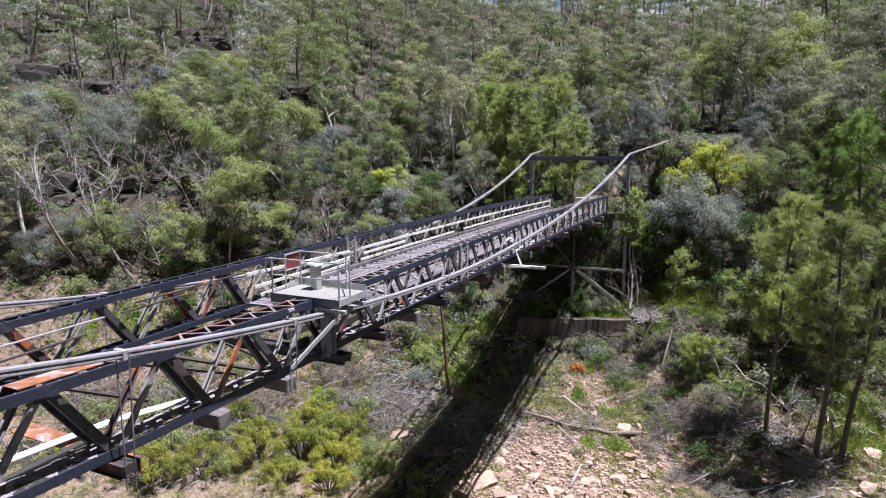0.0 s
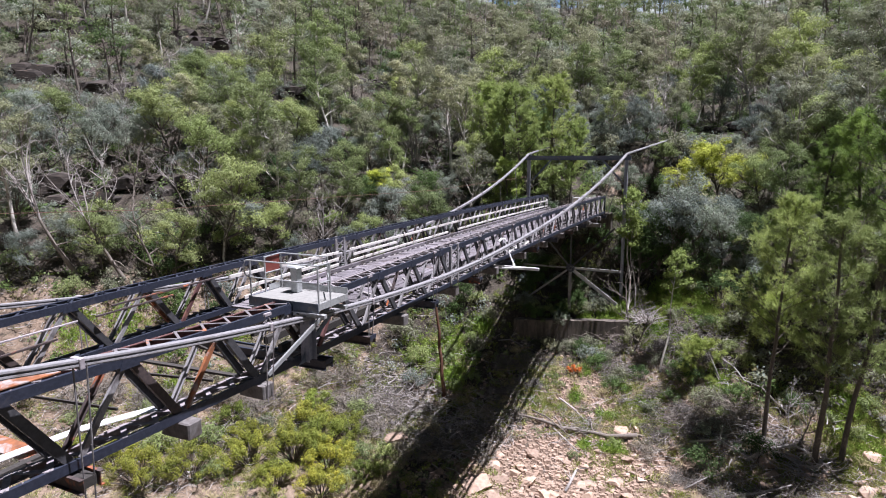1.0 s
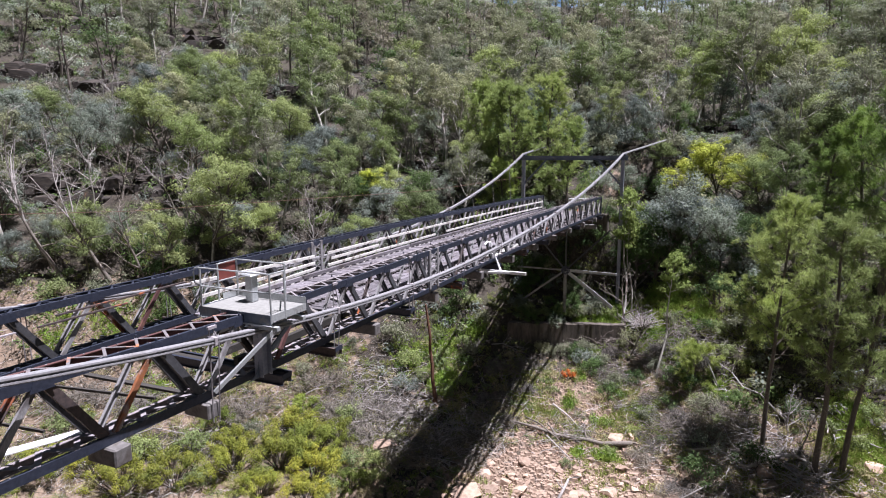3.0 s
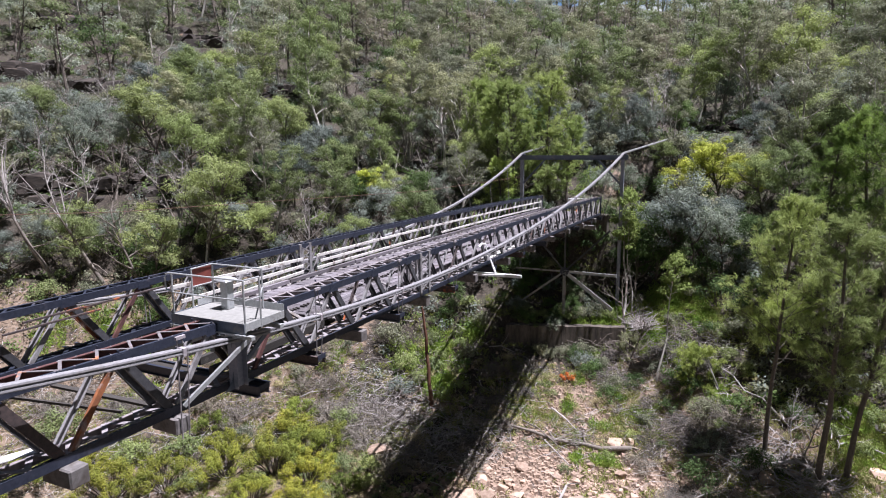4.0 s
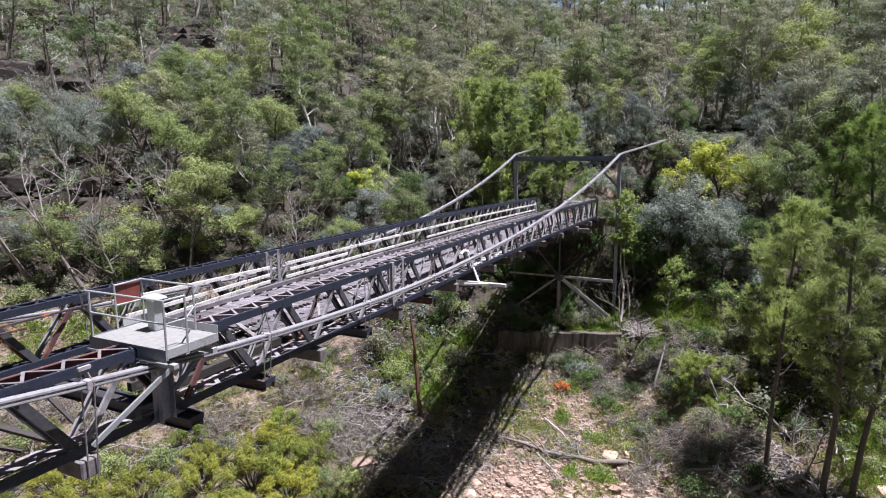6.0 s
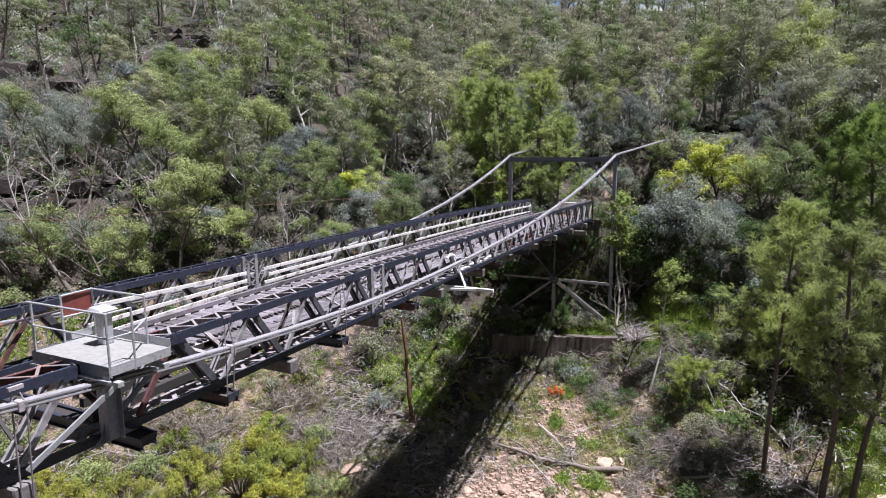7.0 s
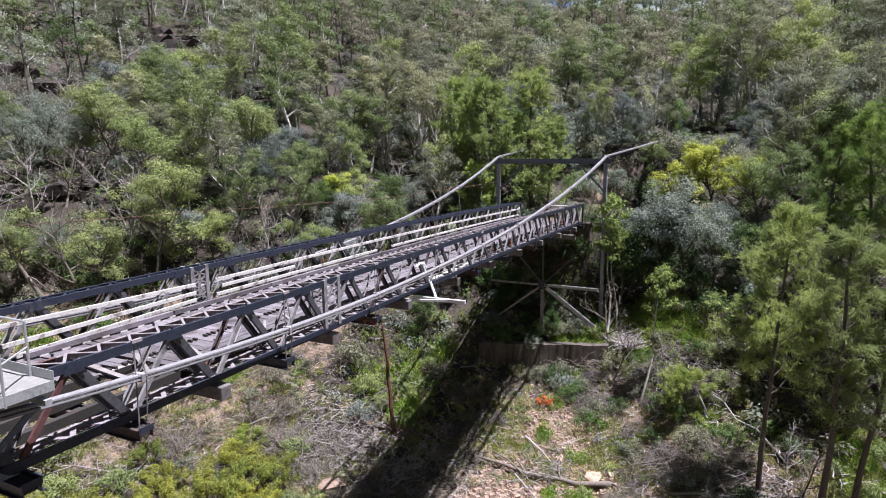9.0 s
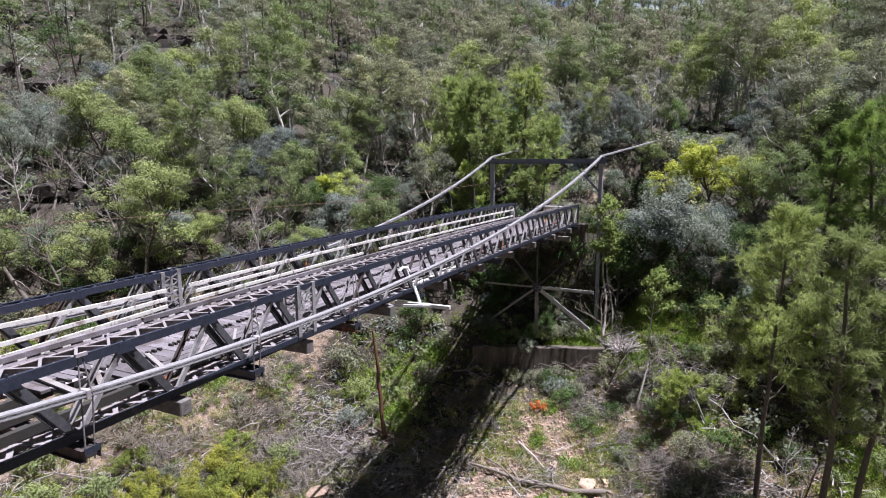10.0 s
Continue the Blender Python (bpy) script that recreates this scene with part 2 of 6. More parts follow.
class Shape:
    """Gathers the faces of one part."""

    def __init__(self):
        self.v, self.f, self.smooth = [], [], False

    def block(self, a, b, c, d, e, f, g, h):
        n = len(self.v)
        self.v += [tuple(p) for p in (a, b, c, d, e, f, g, h)]
        self.f += [tuple(n + i for i in q) for q in ((3, 2, 1, 0), (4, 5, 6, 7), (0, 1, 5, 4), (1, 2, 6, 5), (2, 3, 7, 6), (3, 0, 4, 7))]
        return self

    def box(self, x0, x1, y0, y1, z0, z1):
        return self.block((x0, y0, z0), (x1, y0, z0), (x1, y1, z0), (x0, y1, z0), (x0, y0, z1), (x1, y0, z1), (x1, y1, z1), (x0, y1, z1))

    def beam(self, p, q, w, h, up=(0, 0, 1), shift=(0, 0)):
        """A bar from p to q, w wide and h high, h measured towards up; shift moves it sideways and up."""
        p, q, up = Vector(p), Vector(q), Vector(up)
        a = (q - p).normalized()
        s = a.cross(up).normalized()
        u = s.cross(a).normalized()
        o = s * shift[0] + u * shift[1]
        c = [o + s * i * w / 2 + u * j * h / 2 for i, j in ((-1, -1), (1, -1), (1, 1), (-1, 1))]
        n = len(self.v)
        self.v += [tuple(p + k) for k in c] + [tuple(q + k) for k in c]
        self.f += [tuple(n + i for i in f) for f in ((0, 1, 2, 3), (7, 6, 5, 4), (0, 4, 5, 1), (1, 5, 6, 2), (2, 6, 7, 3), (3, 7, 4, 0))]
        return self

    def channel(self, p, q, h, depth, side, t=0.014, up=(0, 0, 1)):
        """A rolled channel: a web h high and two flanges that reach depth towards side (+1 or -1)."""
        self.beam(p, q, t, h, up)
        for e in (-1, 1):
            self.beam(p, q, depth, t, up, (side * (depth + t) / 2, e * (h - t) / 2))
        return self

    def sweep(self, pts, profile):
        """A level run of bar: profile (side, up) corners carried along pts as one piece."""
        n, m = len(self.v), len(profile)
        pts = [Vector(p) for p in pts]
        for i, p in enumerate(pts):
            a = (pts[min(i + 1, len(pts) - 1)] - pts[max(i - 1, 0)]).normalized()
            s = a.cross(Vector((0, 0, 1)) if abs(a.z) < 0.9 else Vector((0, 1, 0))).normalized()
            u = s.cross(a)
            self.v += [tuple(p + s * e + u * f) for e, f in profile]
        for i in range(len(pts) - 1):
            for k in range(m):
                a, c = n + i * m + k, n + i * m + (k + 1) % m
                self.f.append((a, c, c + m, a + m))
        self.f += [tuple(n + k for k in reversed(range(m))), tuple(n + (len(pts) - 1) * m + k for k in range(m))]
        return self

    def tube(self, pts, radii, sides=6, caps=True):
        pts = [Vector(p) for p in pts]
        if isinstance(radii, (int, float)):
            radii = [radii] * len(pts)
        n = len(self.v)
        ref = Vector((0.31, 0.17, 0.93))
        for i, p in enumerate(pts):
            a = (pts[min(i + 1, len(pts) - 1)] - pts[max(i - 1, 0)]).normalized()
            s = a.cross(ref if abs(a.dot(ref)) < 0.95 else Vector((1, 0, 0))).normalized()
            u = s.cross(a)
            for k in range(sides):
                g = 2 * math.pi * k / sides
                self.v.append(tuple(p + (s * math.cos(g) + u * math.sin(g)) * radii[i]))
        for i in range(len(pts) - 1):
            for k in range(sides):
                a, b = n + i * sides + k, n + i * sides + (k + 1) % sides
                self.f.append((a, b, b + sides, a + sides))
        if caps:
            self.f.append(tuple(n + k for k in reversed(range(sides))))
            self.f.append(tuple(n + (len(pts) - 1) * sides + k for k in range(sides)))
        return self

    def mesh(self, name):
        me = bpy.data.meshes.new(name)
        me.from_pydata(self.v, [], self.f)
        me.validate()
        bm = bmesh.new()
        bm.from_mesh(me)
        bmesh.ops.recalc_face_normals(bm, faces=bm.faces)
        bm.to_mesh(me)
        bm.free()
        if self.smooth:
            me.polygons.foreach_set("use_smooth", [True] * len(me.polygons))
        return me


def bevelled(me, width):
    bm = bmesh.new()
    bm.from_mesh(me)
    bmesh.ops.bevel(bm, geom=list(bm.edges), offset=width, segments=1, affect="EDGES", clamp_overlap=True)
    bm.to_mesh(me)
    bm.free()
    return me


def part(name, shape, mat, parent=None, label="", bevel=0.0, at=None):
    """One mesh under a thing or a part; shape: a Shape or a mesh that is shared."""
    me = shape.mesh(name) if isinstance(shape, Shape) else shape
    if bevel:
        bevelled(me, bevel)
    if mat and not me.materials:
        me.materials.append(mat)
    ob = new(name, me)
    if parent:
        ob.parent = parent
    if at is not None:
        ob.matrix_basis = at
    return tagged(ob, label)


def thing(name, label, category, group="", kind="", at=(0, 0, 0)):
    ob = new(name)
    ob.empty_display_size = 0.2
    ob.location = at
    return tagged(ob, label, category, group, kind)


rng = random.Random(7)

# ---------------------------------------------------------------- ground
S_PTS = (-140, -70, -45, -30, -20, 0, 15, 22, 26, 30, 34, 37, 40, 46, 52, 60, 80, 123, 145, 162, 200, 260, 340)
Z_PTS = (34, 24, 14, 3, -6.5, -8.6, -8.2, -7.6, -6.8, -5.4, -3.2, -1.0, 1.2, 5.6, 9.2, 12.6, 19.5, 33, 43.8, 50.5, 63.5, 76, 80)


def bank(x, y):
    """How far a place lies up the far side of the gorge."""
    return -0.41 * x + 0.91 * y + 0.8 * np.maximum(0, x - 4) * (y > 0) + 0.35 * np.maximum(0, -20 - x)


def ground_z(x, y):
    s = bank(x, y)
    z = np.interp(s, S_PTS, Z_PTS)
    rough = np.clip((s - 20) / 30, 0.12, 1.0)
    z = z + rough * (0.9 * np.sin(0.21 * x + 1.3 * np.sin(0.13 * y)) * np.sin(0.17 * y + 0.8) + 0.5 * np.sin(0.53 * x - 0.31 * y + 2.0) * np.sin(0.47 * y + 0.2 * x))
    # the bank that carries the road behind the end of the deck
    fill = np.clip((y - 44.5) / 2.6, 0, 1) * np.clip((64 - y) / 8, 0, 1) * np.clip((4.7 - np.abs(x + 2.8)) / 0.9, 0, 1)
    z = z + np.maximum(0, 9.45 - z) * fill
    # the steep cut behind the road, where the cables are held
    cut = np.clip((y - 63) / 3.5, 0, 1) * np.clip((86 - y) / 10, 0, 1) * np.clip((13 - np.abs(x + 1.5)) / 4, 0, 1)
    z = z + np.maximum(0, 17.1 - z) * cut
    # the ground steps down in front of the retaining wall
    front = 40.2 + 0.36 * (x + 2.6) - y
    z = z - 1.25 * (front > -0.3) * np.clip(1 - front / 4.5, 0, 1) * np.clip((x + 8) / 1.5, 0, 1) * np.clip((3.6 - x) / 1.0, 0, 1)
    return z + 0.10 * np.sin(1.9 * x + 0.7 * y) * np.sin(1.6 * y - 0.5 * x) + 0.05 * np.sin(4.1 * x + 1.1) * np.sin(3.7 * y)



def build_ground():
    def steps(edges):
        out = []
        for a, b, d in edges:
            out += list(np.arange(a, b, d))
        return np.array(out + [edges[-1][1]])
    xs = steps([(-1600, -400, 200), (-400, -150, 25), (-150, -50, 4), (-50, 32, 0.7), (32, 100, 4), (100, 400, 25), (400, 1600, 200)])
    ys = steps([(-1500, -300, 200), (-300, -100, 20), (-100, 0, 5), (0, 62, 0.7), (62, 190, 4), (190, 400, 30), (400, 1700, 200)])
    X, Y = np.meshgrid(xs, ys)
    Z = ground_z(X, Y)
    verts = np.stack([X, Y, Z], -1).reshape(-1, 3)
    nx, ny = len(xs), len(ys)
    i = np.arange(ny - 1)[:, None] * nx + np.arange(nx - 1)[None, :]
    faces = np.stack([i, i + 1, i + 1 + nx, i + nx], -1).reshape(-1, 4)
    me = bpy.data.meshes.new("ground")
    me.from_pydata(verts.tolist(), [], faces.tolist())
    me.polygons.foreach_set("use_smooth", [True] * len(me.polygons))
    s = bank(X, Y)
    bed = np.exp(-((s - 21.5) / 4.2) ** 2) * np.exp(-((X - 2) / 9.0) ** 2)
    bed = np.maximum(bed, 0.75 * np.exp(-((s - 30.5) / 2.6) ** 2) * np.exp(-((X - 20) / 3.2) ** 2))
    # Sandy earth; sunny, right_bank and lit_edge also stand in for sunlight on it
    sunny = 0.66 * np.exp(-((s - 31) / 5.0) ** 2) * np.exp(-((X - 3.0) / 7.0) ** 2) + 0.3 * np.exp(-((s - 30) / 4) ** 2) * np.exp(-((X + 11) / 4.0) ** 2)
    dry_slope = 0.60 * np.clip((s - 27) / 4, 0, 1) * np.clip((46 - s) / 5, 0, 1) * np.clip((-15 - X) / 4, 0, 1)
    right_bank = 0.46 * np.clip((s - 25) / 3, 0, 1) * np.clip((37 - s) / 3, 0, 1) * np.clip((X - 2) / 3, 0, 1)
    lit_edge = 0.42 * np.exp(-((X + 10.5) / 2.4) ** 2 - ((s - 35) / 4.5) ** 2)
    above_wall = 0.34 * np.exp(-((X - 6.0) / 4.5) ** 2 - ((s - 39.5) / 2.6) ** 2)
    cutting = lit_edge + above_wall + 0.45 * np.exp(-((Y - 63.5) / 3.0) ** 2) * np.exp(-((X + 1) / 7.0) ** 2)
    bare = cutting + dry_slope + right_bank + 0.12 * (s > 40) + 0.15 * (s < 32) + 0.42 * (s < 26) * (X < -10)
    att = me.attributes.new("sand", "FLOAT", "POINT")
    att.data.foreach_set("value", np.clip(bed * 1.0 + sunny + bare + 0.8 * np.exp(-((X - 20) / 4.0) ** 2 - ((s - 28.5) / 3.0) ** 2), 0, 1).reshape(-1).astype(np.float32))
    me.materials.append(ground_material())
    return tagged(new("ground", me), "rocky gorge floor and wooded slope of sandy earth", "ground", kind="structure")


build_ground()



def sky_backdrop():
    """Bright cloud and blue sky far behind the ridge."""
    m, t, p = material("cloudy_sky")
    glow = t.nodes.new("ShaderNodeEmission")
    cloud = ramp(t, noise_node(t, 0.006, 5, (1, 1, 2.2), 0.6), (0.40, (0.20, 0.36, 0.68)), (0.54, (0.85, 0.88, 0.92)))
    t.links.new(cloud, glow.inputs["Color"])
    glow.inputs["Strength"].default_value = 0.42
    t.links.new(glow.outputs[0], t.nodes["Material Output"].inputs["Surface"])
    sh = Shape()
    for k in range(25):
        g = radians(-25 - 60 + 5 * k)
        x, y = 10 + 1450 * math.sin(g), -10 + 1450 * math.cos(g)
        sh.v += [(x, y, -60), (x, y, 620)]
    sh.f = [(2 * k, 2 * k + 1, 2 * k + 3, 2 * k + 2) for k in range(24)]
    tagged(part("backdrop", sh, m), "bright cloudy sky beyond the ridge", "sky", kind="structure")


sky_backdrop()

# ---------------------------------------------------------------- bridge
PANEL = 2.44
Y0, Y1 = -9 * PANEL, 19 * PANEL - 0.4


def camber(y):
    return -0.00035 * (y - 13.0) ** 2 + 0.05


def along(y0, y1, step):
    n = max(1, round((y1 - y0) / step))
    return [y0 + (y1 - y0) * k / n for k in range(n + 1)]


def lift(y):
    """How far the near truss bends up towards its broken end, above the camber."""
    return camber(y) + 0.0019 * max(0.0, 2.0 - y) ** 2


def nodes(near):
    """Where the panels of a truss meet its upper chord; the two trusses stand a little askew."""
    n = round((Y1 - Y0) / PANEL)
    step = (Y1 - Y0) / n
    if near:
        return [Y0 + step * k + min(0.6, 0.05 * max(0, 11 - k)) for k in range(n)] + [Y1]
    return [Y0 + step * k + (0.45 if k < 10 else 0.34) for k in range(n)] + [Y1]


def steel_truss(x_out, x_in, label, inner_mat, seen, lace):
    """A Warren truss whose chords are pairs of channels joined by lacing; seen: the stretch whose lacing bars are parts of their own."""
    near = x_out > x_in

    def base(y):
        return lift(y) if near else camber(y)

    def crown_of(y):
        return base(y) + (0.011 * max(0.0, -2.5 - y) if near else 0.0)

    top = thing("steel_truss", label, "bridge truss", "trusses of the bridge")
    side = 1 if x_out > x_in else -1
    ys = nodes(near)
    step = 0.36
    wide = abs(x_out - x_in) - 0.05
    zig = {}
    for e in (-1, 1):
        zig[e] = Shape().beam((-e * wide / 2, -step / 2, 0), (e * wide / 2, step / 2, 0), 0.06, 0.014).mesh("lacing_bar")
        zig[e].materials.append(lace)
    zag = {e: me.copy() for e, me in zig.items()}
    for me in zag.values():
        me.materials[0] = PATCHY
    for nm, z, h, up in (("top_chord", 11.55, 0.20, crown_of), ("bottom_chord", 10.0, 0.19, base)):
        for x, s, inner in ((x_out, -side, False), (x_in, side, True)):
            open_end, covered = (inner_mat if nm == "top_chord" else INNER, INNER) if near else (STEEL, STEEL)
            runs = [(ys[:10], open_end), (ys[9:], covered)] if inner else [(ys, STEEL)]
            for run, mat in runs:
                sh = Shape().sweep([(x, y, z + up(y)) for y in run], c_section(h, 0.085, s))
                chord = part(nm, sh, mat, top, "dark painted steel channel" if mat is STEEL else "brown weathered steel channel" if mat is INNER else "rust-red steel channel")
            edge = Shape()
            for y in along(Y0 + 0.1, Y1 - 0.1, step):
                edge.box(x + s * 0.045 - 0.014, x + s * 0.045 + 0.014, y - 0.015, y + 0.015, z + h / 2 + up(y), z + h / 2 + up(y) + 0.012)
            tagged(part("rivet", edge, LACE if near else STEEL, chord), kind="stuff")
        # the bars lie on the near truss's flanges, and inside those of the other
        zt = z + h / 2 + (0.009 if near else -0.03)
        rest = Shape()
        k, y = 0, Y0 + step
        while y < Y1 - step:
            e = 1 if k % 2 else -1
            if near and nm == "top_chord" and -2.5 < y < -0.8:  # under the platform's floor
                k, y = k + 1, y + step
                continue
            if nm == "top_chord" and seen[0] < y < seen[1]:
                part("lacing_bar", zig[e] if y > -1.2 or side < 0 else zag[e], lace, top, at=pose((x_out + x_in) / 2, y, zt + up(y), 0, 0, rng.uniform(-2, 2)))
            else:
                xm = (x_out + x_in) / 2
                rest.beam((xm - e * wide / 2, y - step / 2, zt + up(y)), (xm + e * wide / 2, y + step / 2, zt + up(y)), 0.06 if nm == "top_chord" else 0.11, 0.014)
            k, y = k + 1, y + step
        tagged(part("lacing", rest, lace, top, "weathered flat lacing bars"), kind="stuff")
    # diagonals: broad channels one way, slender ones the other
    for i, y in enumerate(ys):
        zt, zb = 11.46 + crown_of(y), 10.08
        for d in (1, -1):
            if not 0 <= i + d < len(ys):
                continue
            yb = (y + ys[i + d]) / 2
            for x, s in ((x_out - side * 0.03, -side), (x_in + side * 0.03, side)):
                p, q = (x, y + d * 0.10, zt), (x, yb - d * 0.10, zb + base(yb))
                h, dp = (0.175, 0.09) if d == 1 else (0.12, 0.07)
                a = (Vector(q) - Vector(p)).normalized()
                u = Vector((1, 0, 0)).cross(a)
                sec = c_section(h, dp, s)
                sh = Shape()
                for e in (p, q):
                    sh.v += [tuple(Vector(e) + Vector((c0, 0, 0)) + u * c1) for c0, c1 in sec]
                m = len(sec)
                sh.f += [(k, (k + 1) % m, (k + 1) % m + m, k + m) for k in range(m)] + [tuple(range(m)), tuple(range(2 * m - 1, m - 1, -1))]
                pick = (i * 7 + d * 3 + (s > 0)) % 5
                rusted = y < 3.0 and pick == 0
                part("diagonal", sh, ORANGE if (i == 7 and d == -1 and s < 0 and side > 0) or (i in (5, 8) and d == 1 and s > 0 and side < 0) else REDDISH if rusted and pick == 0 and i % 2 else RUSTY if rusted or (d == -1 and pick < 1) else BROAD if d == 1 else STRUT, top)
        # gussets with a bolt at the upper node
        for x in (x_out + side * 0.014, x_in - side * 0.014):
            g = Shape().block((x - .006, y - .22, zt - .06), (x + .006, y - .22, zt - .06), (x + .006, y + .22, zt - .06), (x - .006, y + .22, zt - .06),
                              (x - .006, y - .14, zt + .17), (x + .006, y - .14, zt + .17), (x + .006, y + .14, zt + .17), (x - .006, y + .14, zt + .17))
            gp = part("gusset", g, STEEL, top)
            part("bolt", Shape().tube([(x - 0.05, y, zt + 0.19), (x - 0.05, y, zt + 0.25)], 0.026, 6), STEEL, gp)
    # laced splice post
    yp0, yp1 = (8.15, 8.88) if near else (8.05, 8.72)
    for yp in (yp0, yp1):
        for x in (x_out - side * 0.02, x_in + side * 0.02):
            sh = Shape().box(x - 0.05, x + 0.05, yp - 0.075, yp + 0.075, 9.92 + camber(yp), 11.66 + camber(yp))
            part("splice_post", sh, STRUT, top)
    for k in range(5):
        za = 10.1 + k * 0.29 + camber(8.5)
        for a, c in ((yp0, yp1), (yp1, yp0)):
            for x in (x_out, x_in):
                part("splice_bar", Shape().beam((x, a, za), (x, c, za + 0.29), 0.05, 0.012, (1, 0, 0)), STRUT, top)
    for x in (x_out, x_in):
        part("end_post", Shape().beam((x, Y1, 9.9 + camber(Y1)), (x, Y1, 11.65 + camber(Y1)), 0.12, 0.12, (1, 0, 0)), STEEL, top)
    return top


NEAR_OUT, NEAR_IN, FAR_OUT, FAR_IN = 0.10, -0.50, -6.20, -5.72
steel_truss(NEAR_OUT, NEAR_IN, "dark steel lattice truss with rust-streaked chords beside the deck", REDDISH, (-10.5, 24), LACE)
steel_truss(FAR_OUT, FAR_IN, "dark steel lattice truss with white guard rails along it", STEEL, (-9, 8), STEEL)

# cross beams under the trusses
short_me = bevelled(Shape().box(-6.9, 0.36, -0.17, 0.17, -0.18, 0.19).mesh("cross_beam"), 0.025)
short_me.materials.append(OLDBLOCK)
stub_me = {}
for key, x0, x1 in (("near", -0.48, 0.34), ("far", -6.7, -5.8)):
    stub_me[key] = bevelled(Shape().box(x0, x1, -0.19, 0.19, -0.20, 0.18).mesh("bearing_block"), 0.03)
    stub_me[key].materials.append(OLDBLOCK)
joints = nodes(True)
cross_ys = [(a + b) / 2 for a, b in zip(joints, joints[1:])]
for k, y in enumerate(cross_ys):
    z = 9.68 + camber(y)
    if y < -1.8 and k != 5:  # the open bays have only bearing blocks under each truss
        for key in stub_me:
            ob = part("bearing_block", stub_me[key], OLDBLOCK, at=pose(rng.uniform(-.04, .04), y, 9.72 + (lift(y) if key == "near" else camber(y)), 0, 0, rng.uniform(-2, 2)))
            tagged(ob, "weathered grey bearing block under the truss", "bearing block", "blocks under the trusses")
    elif k == 5:  # the broken end of a hanger beam, left under the near truss
        b = thing("cross_beam", "short rusted stub of a hanger beam under the truss", "cross beam", "cross beams under the bridge", at=(0, y, 9.74 + lift(y)))
        for e in (-1, 1):
            part("channel", Shape().sweep([(-1.3, e * 0.15, 0), (0.46, e * 0.15, 0)], c_section(0.28, 0.08, -e, 0.016)), RUSTY, b)
        part("packing", Shape().box(-1.2, 0.40, -0.12, 0.12, -0.09, 0.10), TARRED, b, "dark timber packing")
    elif k % 2 == 1 or k == 8:  # hanger beams: paired channels, longer
        b = thing("cross_beam", "dark steel hanger beam with timber packing under the trusses", "cross beam", "cross beams under the bridge", at=(0, y, z))
        for s in (-1, 1):
            part("channel", Shape().sweep([(-7.3, s * 0.15, 0), (0.46, s * 0.15, 0)], c_section(0.28, 0.08, -s, 0.016)), RUSTY if k % 4 == 1 else STEEL, b)
        part("packing", Shape().box(-7.1, 0.40, -0.12, 0.12, -0.09, 0.10), TARRED, b, "dark timber packing")
        # Dark plate over the open end, standing in for the shaded hollow
        part("end_plate", Shape().box(0.462, 0.474, -0.18, 0.18, 0.02, 0.16), STEEL, b)
    else:
        ob = part("cross_beam", short_me, OLDBLOCK, at=pose(rng.uniform(-0.08, 0.08), y, z, 0, 0, rng.uniform(-0.6, 0.6)))
        tagged(ob, "weathered grey timber cross beam under the trusses", "cross beam", "cross beams under the bridge")

# stringers and deck
for x in (-1.15, -2.05, -2.95, -3.85, -4.75):
    ends = [(Y0, -13.5), (-1.0, Y1)] if x in (-2.05, -3.85) else [(-0.6, Y1)] if x == -2.95 else [(Y0, -8.2), (-1.4, Y1)]
    for a0, b0 in ends:
        sh = Shape().sweep([(x, y, 9.98 + camber(y)) for y in along(a0, b0, 3 * PANEL)], [(-.08, -.11), (.08, -.11), (.08, .11), (-.08, .11)])
        tagged(part("stringer", sh, TARRED), "long dark timber stringer under the deck planks", "stringer", "stringers of the deck")
deck = thing("bridge_deck", "weathered grey timber plank deck, broken at its end", "bridge deck")
y = 1.2
while y < Y1:
    w = rng.choice((0.20, 0.23, 0.25))
    short = rng.uniform(0.3, 3.6) if y < 3.4 else 0.0
    tilt = rng.uniform(-2.5, 2.5) if y < 4 else rng.uniform(-0.35, 0.35)
    x0, x1 = -5.55 + rng.uniform(-0.05, 0.05), -0.68 - short + rng.uniform(-0.06, 0.06)
    me = Shape().box((x0 - x1) / 2, (x1 - x0) / 2, -w / 2, w / 2, -0.035, 0.035)
    part("plank", me, DECKING, deck, at=pose((x0 + x1) / 2, y + w / 2, 10.135 + camber(y) + rng.uniform(-0.012, 0.012), rng.uniform(-1.5, 1.5), rng.uniform(-0.25, 0.25), tilt))
    y += w + rng.uniform(0.004, 0.016)
for i, x in enumerate((-1.35, -1.62, -1.89, -3.9, -4.17, -4.44)):
    yy = along(3.6 + 0.9 * (i % 3), Y1 - 0.4, 4.2)
    for a, b in zip(yy, yy[1:]):
        part("running_board", Shape().beam((x, a + 0.02, 10.20 + camber(a)), (x + rng.uniform(-0.02, 0.02), b - 0.02, 10.20 + camber(b)), 0.24, 0.05), DECKING, deck)
for x, y0 in ((-0.80, 3.0), (-5.40, 2.0)):
    yy = along(y0, Y1 - 0.2, 4.88)
    for a, b in zip(yy, yy[1:]):
        part("kerb", Shape().beam((x, a + 0.02, 10.30 + camber(a)), (x, b - 0.05, 10.30 + camber(b)), 0.14, 0.15), DECKING, deck, "grey timber kerb log")
    yb = y0 + 0.5
    while yb < Y1 - 0.5:
        part("kerb_block", Shape().box(x - 0.07, x + 0.07, yb - 0.12, yb + 0.12, 10.17 + camber(yb), 10.225 + camber(yb)), WHITE, deck)
        yb += 0.61

